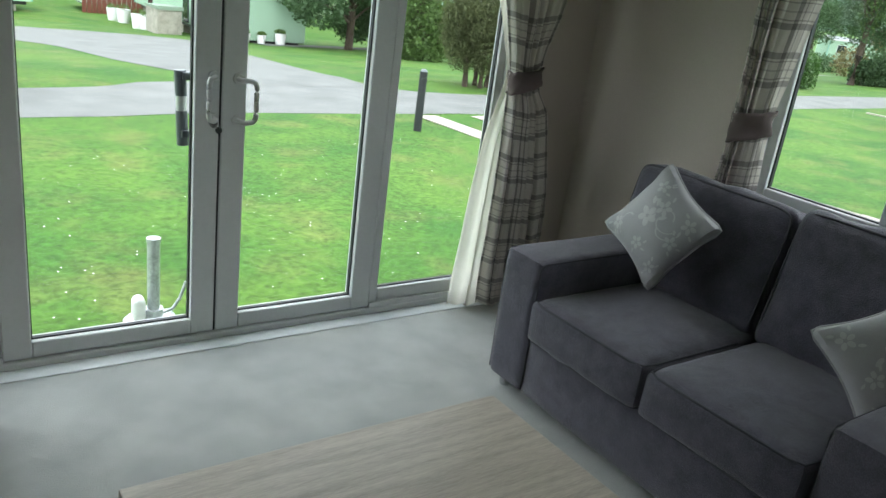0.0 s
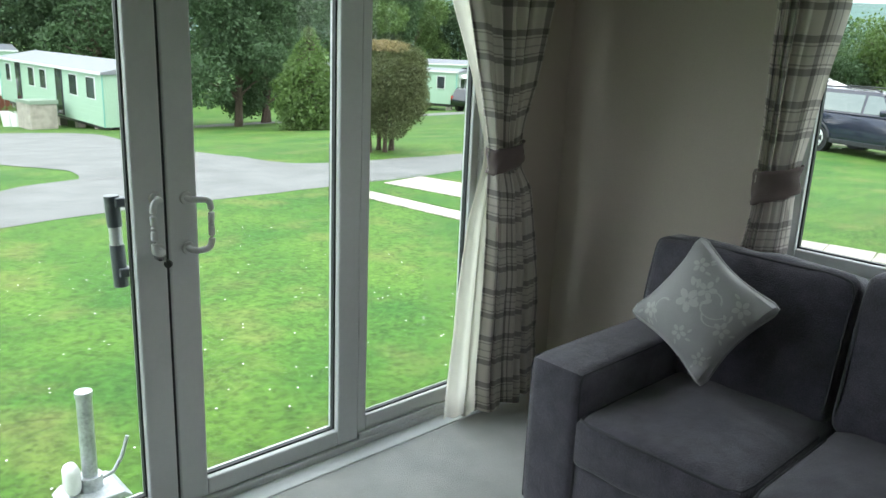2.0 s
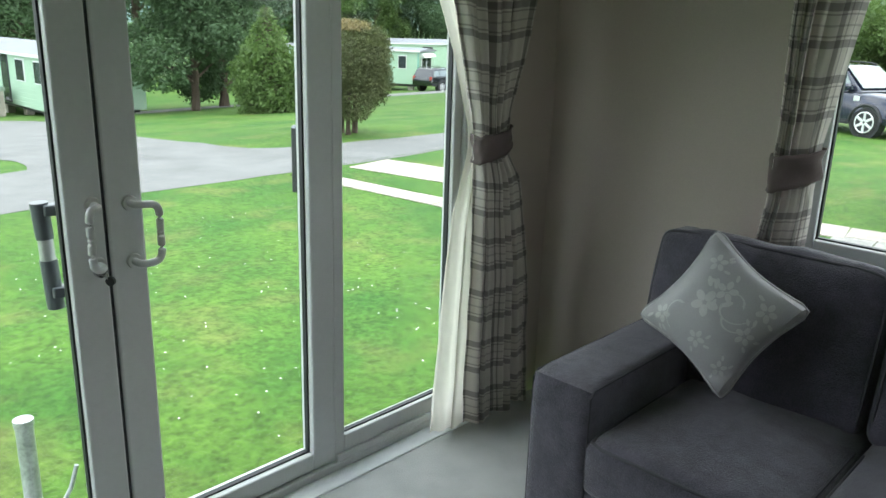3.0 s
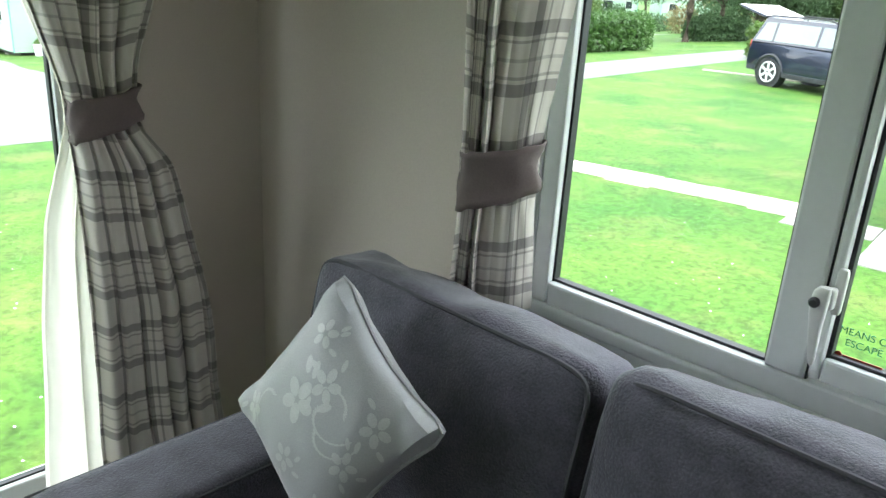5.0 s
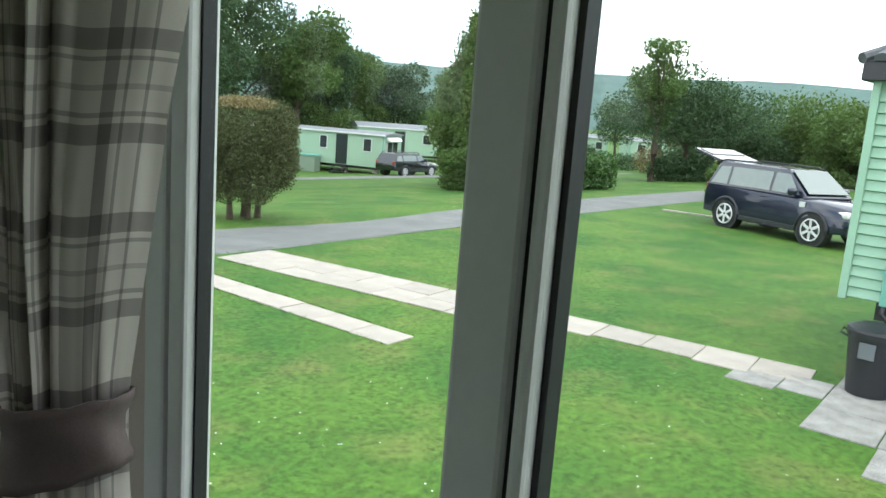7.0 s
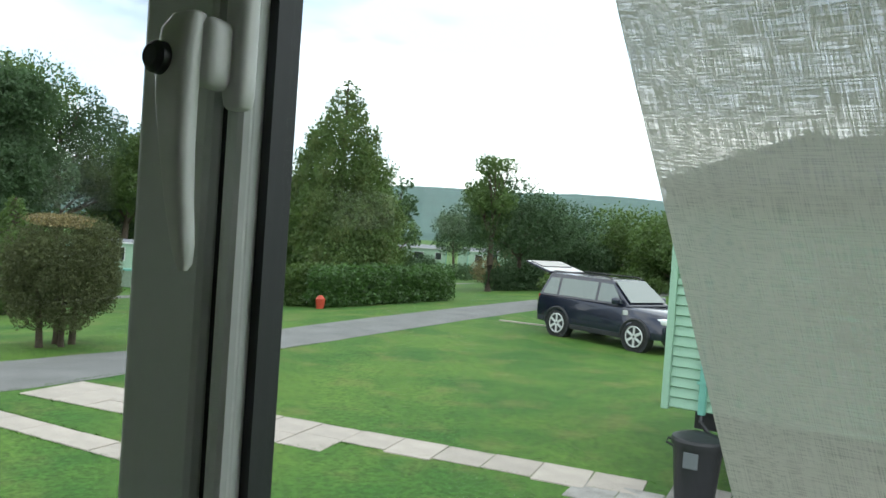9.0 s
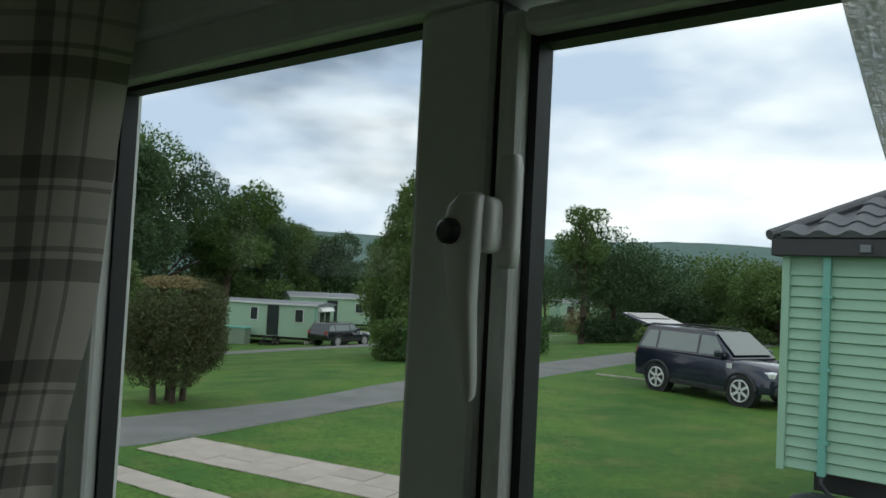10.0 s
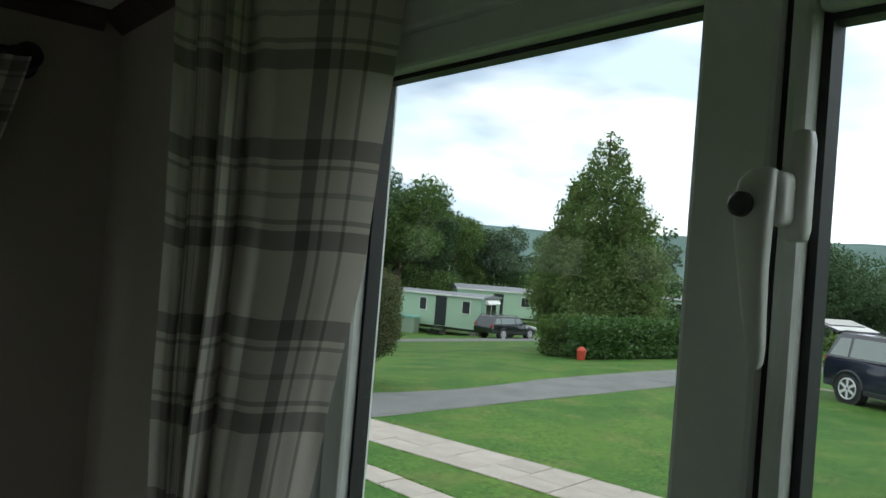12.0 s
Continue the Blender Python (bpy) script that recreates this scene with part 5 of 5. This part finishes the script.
def pantile():
    bm = bmesh.new()
    n = 8
    top, bot = [], []
    for i in range(n + 1):
        u = i / n
        h = 0.028 * math.sin(u * math.tau) + 0.03
        top.append([bm.verts.new((0, -u * 0.30, h + 0.02)), bm.verts.new((0.36, -u * 0.30, h))])
    for a, b in zip(top, top[1:]):
        bm.faces.new((a[0], a[1], b[1], b[0]))
    for a, b in zip(top, top[1:]):
        lo = [bm.verts.new((v.co.x, v.co.y, 0.0)) for v in (a[0], b[0])]
        bm.faces.new((a[0], b[0], lo[1], lo[0]))
    return bm


slope = math.atan2(rz1 - rz0, 1.92)
tl = None
for r in range(6):
    for k in range(18):
        s, yy = r * 0.34, 0.0 - k * 0.30
        if yy > 0.12 - (s * math.cos(slope)) * 1.22 / 1.92 - 0.02:
            continue
        if tl is None:
            tl = part("roof_tile", pantile(), TILE, nb, smooth=True)
            o = tl
        else:
            o = new("roof_tile", tl.data)
            o.parent = nb
        o.matrix_basis = pose(-0.14, 0, rz0 + 0.005) @ Matrix.Rotation(-slope, 4, "Y") @ pose(s, yy, 0)
part("hip_tile", tube([(-0.12, 0.12, rz0 + 0.03), (0.84, -0.49, (rz0 + rz1) / 2 + 0.04), (1.8, -1.1, rz1 + 0.04)], 0.06, 8), TILE, nb, smooth=True)
for k in range(4):
    part("support_pier", box(0.5, -1.2 - k * 2.2, -0.9, 0.9, -0.8 - k * 2.2, NZ0), STONE, nb)
part("chassis", box(0.3, -NL, -0.2, 3.4, -0.3, NZ0), FASCIA, nb, "dark steel chassis")
part("waste_pipe", tube([(0.0, -0.44, 0.05), (-0.05, -0.44, -0.05), (-0.05, -0.62, -0.25), (-0.02, -0.95, -0.45)], 0.025), BLACKPL, nb, "black waste pipe", smooth=True)

# rubble and timber under the neighbour
rng = random.Random(5)
for k in range(9):
    s = thing("stone", pose(11.7 + rng.uniform(0, 0.6), 2.55 - k * 0.14, -0.83, 0, 0, rng.uniform(0, 90)), "rough pale stone piled under the caravan", "stone", "stones under the caravan")
    w = rng.uniform(0.10, 0.2)
    part("block", puff(-w, -w * 0.8, 0, w, w * 0.8, rng.uniform(0.35, 0.62), 0.02, 0.06, 5, 0.03, k), STONE, s, smooth=True)

bin_ = thing("dustbin", pose(11.12, 3.0, gz(0, 0) + 0.02), "black plastic dustbin with a lid", "bin")
part("body", cyl((0, 0, 0), (0, 0, 0.62), 0.20, 0.255, 28), BLACKPL, bin_, smooth=True)
part("rim", cyl((0, 0, 0.60), (0, 0, 0.65), 0.27, 0.27, 28), BLACKPL, bin_, smooth=True)
part("lid", tube([(0, 0, 0.65), (0, 0, 0.68), (0, 0, 0.715), (0, 0, 0.735)], [0.275, 0.265, 0.17, 0.05], 28), BLACKPL, bin_, smooth=True)
for s in (-1, 1):
    part("handle", tube([(0, s * 0.25, 0.60), (0, s * 0.31, 0.62), (0, s * 0.33, 0.57), (0, s * 0.25, 0.54)], 0.014, 8), BLACKPL, bin_, smooth=True)
tag = part("label_plate", box(-0.262, -0.07, 0.40, -0.244, 0.08, 0.56), GREYPL, bin_, "grey worn label", bevel=0.004)

pot = thing("flower_pot", ground_at(23.3, 18.7), "red plastic pot beside the hedge", "pot")
part("body", cyl((0, 0, 0), (0, 0, 0.34), 0.13, 0.17, 16), RED, pot, smooth=True)
part("top", cyl((0, 0, 0.34), (0, 0, 0.46), 0.17, 0.06, 16), RED, pot, smooth=True)


# ---- cars ----
def wheel(car, x, y, r):
    t = part("wheel", tube([(x, y - 0.11, r), (x, y - 0.10, r), (x, y + 0.10, r), (x, y + 0.11, r)], [r * 0.9, r, r, r * 0.9], 28), TYRE, car, "black tyre", smooth=True)
    for sgn in (-1, 1):
        part("rim", cyl((x, y + sgn * 0.105, r), (x, y + sgn * 0.113, r), r * 0.68, n=24), BLACKPL, t)
        for k in range(6):
            a = k * math.tau / 6
            bm = box(-0.034, min(0.0, sgn * 0.014), 0.03, 0.034, max(0.0, sgn * 0.014), r * 0.66)
            bmesh.ops.transform(bm, matrix=Matrix.Translation((x, y + sgn * 0.113, r)) @ Matrix.Rotation(a, 4, "Y"), verts=bm.verts)
            part("spoke", bm, ALLOY, t, "silver alloy spoke", bevel=0.006, segs=1)
        part("rim_ring", tube([(x + r * 0.68 * math.cos(a), y + sgn * 0.115, r + r * 0.68 * math.sin(a)) for a in np.linspace(0, math.tau, 25)], 0.018, 6), ALLOY, t, "silver rim")


def loft(sections, closed=True):
    """A body through cross-sections: each a list of points in the same order."""
    bm = bmesh.new()
    rings = [[bm.verts.new(p) for p in s] for s in sections]
    n = len(rings[0])
    for a, b in zip(rings, rings[1:]):
        for k in range(n):
            bm.faces.new((a[k], a[(k + 1) % n], b[(k + 1) % n], b[k]))
    bm.faces.new(rings[0][::-1])
    bm.faces.new(rings[-1])
    bmesh.ops.recalc_face_normals(bm, faces=bm.faces)
    return bm


def car(m, paint, label, L=4.5, W=1.9, H=1.74, wb=2.66, r=0.36, open_tail=False, belt=1.02):
    """A car along x, its nose at +x; the origin lies midway between the wheels, on the ground."""
    c = thing("car", m, label, "car", "parked cars")
    xf, xr = wb / 2 + 0.87, -wb / 2 - 0.90
    hw = W / 2

    def ring(x, z0, z1, w0, w1):
        return [(x, -w0, z0), (x, -w0 * 1.02, (z0 + z1) * 0.5), (x, -w1, z1 - 0.05), (x, -w1 + 0.07, z1), (x, w1 - 0.07, z1), (x, w1, z1 - 0.05), (x, w0 * 1.02, (z0 + z1) * 0.5), (x, w0, z0)]
    low = 0.34
    secs = [ring(xr, 0.48, belt - 0.1, hw - 0.12, hw - 0.16), ring(xr + 0.08, low + 0.03, belt, hw - 0.05, hw - 0.08), ring(-wb / 2, low, belt + 0.01, hw - 0.01, hw - 0.05), ring(0, low, belt, hw - 0.01, hw - 0.05),
            ring(wb / 2 - 0.45, low, belt - 0.01, hw - 0.01, hw - 0.05), ring(wb / 2 + 0.1, low, belt - 0.06, hw - 0.01, hw - 0.07), ring(xf - 0.2, low + 0.03, belt - 0.13, hw - 0.06, hw - 0.14), ring(xf - 0.04, low + 0.06, belt - 0.2, hw - 0.16, hw - 0.24), ring(xf, 0.48, belt - 0.3, hw - 0.24, hw - 0.3)]
    part("body", loft(secs), paint, c, smooth=True)
    rt = hw - 0.27
    x0, x1, x2, x3 = xr + 0.06, xr + 0.34, 0.28, wb / 2 - 0.30
    cab = [[(x0, -hw + 0.08, belt - 0.02), (x0 + 0.22, -rt, H - 0.06), (x0 + 0.22, rt, H - 0.06), (x0, hw - 0.08, belt - 0.02)],
           [(x1, -hw + 0.07, belt - 0.02), (x1, -rt, H), (x1, rt, H), (x1, hw - 0.07, belt - 0.02)],
           [(x2, -hw + 0.07, belt - 0.02), (x2, -rt, H - 0.02), (x2, rt, H - 0.02), (x2, hw - 0.07, belt - 0.02)],
           [(x3, -hw + 0.10, belt - 0.02), (x3 - 0.02, -hw + 0.14, belt + 0.02), (x3 - 0.02, hw - 0.14, belt + 0.02), (x3, hw - 0.10, belt - 0.02)]]
    part("cabin", loft(cab), paint, c, bevel=0.02)
    lean_y = (hw - 0.07 - rt) / (H - belt)

    def side_pane(pts, sgn):
        bm = bmesh.new()
        f, g = [], []
        for x, z in pts:
            y = sgn * (hw - 0.07 - (z - belt) * lean_y + 0.006)
            f.append(bm.verts.new((x, y, z)))
            g.append(bm.verts.new((x, y - sgn * 0.02, z)))
        bm.faces.new(f)
        bm.faces.new(g[::-1])
        n = len(f)
        for i in range(n):
            bm.faces.new((f[i], g[i], g[(i + 1) % n], f[(i + 1) % n]))
        bmesh.ops.recalc_face_normals(bm, faces=bm.faces)
        part("side_window", bm, CARGLASS, c, "grey reflecting glass")
    zt, zb = H - 0.12, belt + 0.05
    for sgn in (-1, 1):
        side_pane([(x0 + 0.14, zb), (x1 + 0.42, zb), (x1 + 0.38, zt), (x0 + 0.32, zt - 0.02)], sgn)
        side_pane([(x1 + 0.50, zb), (x2 - 0.36, zb), (x2 - 0.40, zt), (x1 + 0.47, zt)], sgn)
        side_pane([(x2 - 0.28, zb), (x3 - 0.22, zb), (x2 + 0.10, zt - 0.01), (x2 - 0.31, zt)], sgn)
        part("mirror", puff(x3 - 0.42, sgn * (hw + 0.02) - 0.11, belt + 0.02, x3 - 0.26, sgn * (hw + 0.02) + 0.11, belt + 0.20, 0, 0.05, 4), paint, c, smooth=True)
        for xw in (-wb / 2, wb / 2):
            wheel(c, xw, sgn * (hw - 0.10), r)
            arch = tube([(xw + (r + 0.06) * math.cos(a), sgn * (hw - 0.005), r + (r + 0.06) * math.sin(a)) for a in np.linspace(-0.15, math.pi + 0.15, 15)], 0.04, 6)
            part("wheel_arch", arch, BLACKPL, c, "black wheel arch", smooth=True)
            part("arch_well", cyl((xw, sgn * (hw - 0.25), r), (xw, sgn * (hw + 0.002), r), r + 0.055, n=28), BLACKPL, c)
        part("headlight", puff(xf - 0.42, sgn * (hw - 0.27) - 0.16, belt - 0.36, xf - 0.05, sgn * (hw - 0.27) + 0.14, belt - 0.19, 0, 0.05, 5), LAMP, c, "clear headlamp", smooth=True)
        part("tail_light", box(xr + 0.0, sgn * (hw - 0.2) - 0.07, belt - 0.25, xr + 0.10, sgn * (hw - 0.2) + 0.08, belt + 0.02), RED, c, "red tail lamp", bevel=0.01)
        part("sill", box(-wb / 2 + r + 0.08, sgn * (hw - 0.02) - 0.03, low - 0.06, wb / 2 - r - 0.08, sgn * (hw - 0.02) + 0.03, low + 0.06), BLACKPL, c, bevel=0.01)
        part("roof_rail", tube([(x1 - 0.05, sgn * (rt - 0.04), H), (x1 + 0.1, sgn * (rt - 0.04), H + 0.05), (x2 - 0.2, sgn * (rt - 0.04), H + 0.045), (x2, sgn * (rt - 0.04), H - 0.01)], 0.018, 6), BLACKPL, c)
        part("door_handle", box(x2 - 0.55, sgn * (hw - 0.035) - 0.02, belt - 0.13, x2 - 0.38, sgn * (hw - 0.035) + 0.02, belt - 0.10), paint, c, bevel=0.006)
        part("side_vent", box(wb / 2 - 0.42, sgn * (hw - 0.02) - 0.015, belt - 0.22, wb / 2 - 0.26, sgn * (hw - 0.02) + 0.015, belt - 0.10), ALLOY, c, "silver side vent", bevel=0.006)
    ws = bmesh.new()
    f = [ws.verts.new(p) for p in ((x3 - 0.06, -hw + 0.22, belt + 0.075), (x3 - 0.06, hw - 0.22, belt + 0.075), (x2 + 0.06, rt - 0.06, H - 0.052), (x2 + 0.06, -rt + 0.06, H - 0.052))]
    ws.faces.new(f)
    bmesh.ops.translate(ws, vec=(0.02, 0, 0.02), verts=ws.verts)
    bmesh.ops.solidify(ws, geom=ws.faces[:], thickness=0.015)
    part("windscreen", ws, CARGLASS, c, "grey reflecting glass")
    part("bumper", puff(xf - 0.22, -hw + 0.16, 0.32, xf + 0.03, hw - 0.16, 0.56, 0.02, 0.06, 5), BLACKPL, c, "black lower bumper", smooth=True)
    part("grille", box(xf - 0.05, -0.42, 0.58, xf + 0.01, 0.42, belt - 0.28), BLACKPL, c, bevel=0.01)
    part("number_plate", box(xf + 0.025, -0.26, 0.46, xf + 0.045, 0.26, 0.57), WHITEPL, c, "white number plate")
    if open_tail:
        tg = box(-1.05, -0.74, 0, 0, 0.74, 0.07)
        bmesh.ops.transform(tg, matrix=Matrix.Translation((x0 + 0.24, 0, H - 0.04)) @ Matrix.Rotation(radians(14), 4, "Y"), verts=tg.verts)
        gate = part("tailgate", tg, paint, c, "raised tailgate", bevel=0.03)
        tg = box(-0.95, -0.62, 0.072, -0.45, 0.62, 0.085)
        bmesh.ops.transform(tg, matrix=Matrix.Translation((x0 + 0.24, 0, H - 0.04)) @ Matrix.Rotation(radians(14), 4, "Y"), verts=tg.verts)
        part("rear_window", tg, DARKGLASS, gate, "grey reflecting glass")
    return c


CARGLASS = mat("car_glass", (0.16, 0.19, 0.19), 0.08, 0.3, spread=0.1, bump=0)
mid = Vector((23.29, 8.14))
car(pose(mid.x, mid.y, -0.85, 0, 0, math.degrees(math.atan2(-0.94, -0.34))), CARBLUE, "dark blue off-road car with its tailgate open", r=0.375, open_tail=True, belt=1.10)
car(pose(36.4, 35.9, gz(36, 35.9), 0, 0, 5), CARGREY, "small dark grey hatchback parked by a caravan", 4.0, 1.75, 1.40, 2.5, 0.31, belt=0.90)

# kerb strip by the parking place
kerb = thing("parking_edging", pose(24.6, 12.4, -0.86, 0, 0, -84), "thin pale edging strip at the parking place", "edging")
for k in range(4):
    part("edging_piece", box(k * 0.9, -0.06, -0.02, k * 0.9 + 0.88, 0.06, 0.05), SLAB, kerb, bevel=0.01, segs=1)

# ---- lawn: daisies near the caravan ----
r = random.Random(8)
bm = bmesh.new()
for k in range(260):
    x, y = (r.uniform(0.2, 6.5), r.uniform(4.8, 10)) if k % 3 else (r.uniform(4.5, 10.5), r.uniform(1.5, 7))
    if 7.4 < x < 10.6 and y > 6:
        continue
    cx = Vector((x, y, -0.835))
    q = [bm.verts.new(cx + Vector((0.008 * math.cos(a), 0.008 * math.sin(a), 0.004 * r.random()))) for a in np.linspace(0, 5.24, 6)]
    bm.faces.new(q)
tagged(link("daisies", bm, WHITEPL), "small white daisies in the lawn", "flowers", kind="stuff")


# ---- ragged grass along the edges of the slabs ----
def edge_tufts(lines, per_metre, seed):
    rg = np.random.default_rng(seed)
    verts = []
    for (ax, ay), (bx, by) in lines:
        ln = math.hypot(bx - ax, by - ay)
        n = int(ln * per_metre)
        f, side = rg.random(n), rg.normal(0, 0.028, n)
        keep = 0.5 + 0.5 * np.sin(f * ln * 5.0 + seed) + 0.35 * np.sin(f * ln * 13.0)
        side = side + 0.03 * keep
        dx, dy = (bx - ax) / ln, (by - ay) / ln
        x, y = ax + dx * ln * f - dy * side, ay + dy * ln * f + dx * side
        a, w, h = rg.uniform(0, 6.28, n), 0.007, 0.015 + 0.02 * rg.random(n)
        lean_x, lean_y = rg.normal(0, 0.6, n) * h, rg.normal(0, 0.6, n) * h
        z = np.full(n, -0.855)
        tri = np.empty((n, 3, 3))
        tri[:, 0] = np.stack([x - w * np.cos(a), y - w * np.sin(a), z], 1)
        tri[:, 1] = np.stack([x + w * np.cos(a), y + w * np.sin(a), z], 1)
        tri[:, 2] = np.stack([x + lean_x, y + lean_y, z + h], 1)
        verts.append(tri.reshape(-1, 3))
    v = np.concatenate(verts)
    me = bpy.data.meshes.new("grass")
    me.from_pydata(v.tolist(), [], np.arange(len(v)).reshape(-1, 3).tolist())
    me.materials.append(GRASS)
    return me


tagged(new("grass", edge_tufts([((8.85, 11.6), (9.72, 7.05)), ((10.22, 7.0), (10.9, 3.5)), ((11.52, 3.5), (9.97, 11.8)), ((8.13, 11.7), (8.56, 6.95)), ((8.12, 6.95), (7.69, 11.7)), ((9.75, 7.02), (10.25, 7.0)), ((8.0, 11.83), (16.0, 12.42))], 130, 3)), "ragged grass along the slab edges", "grass", kind="stuff")
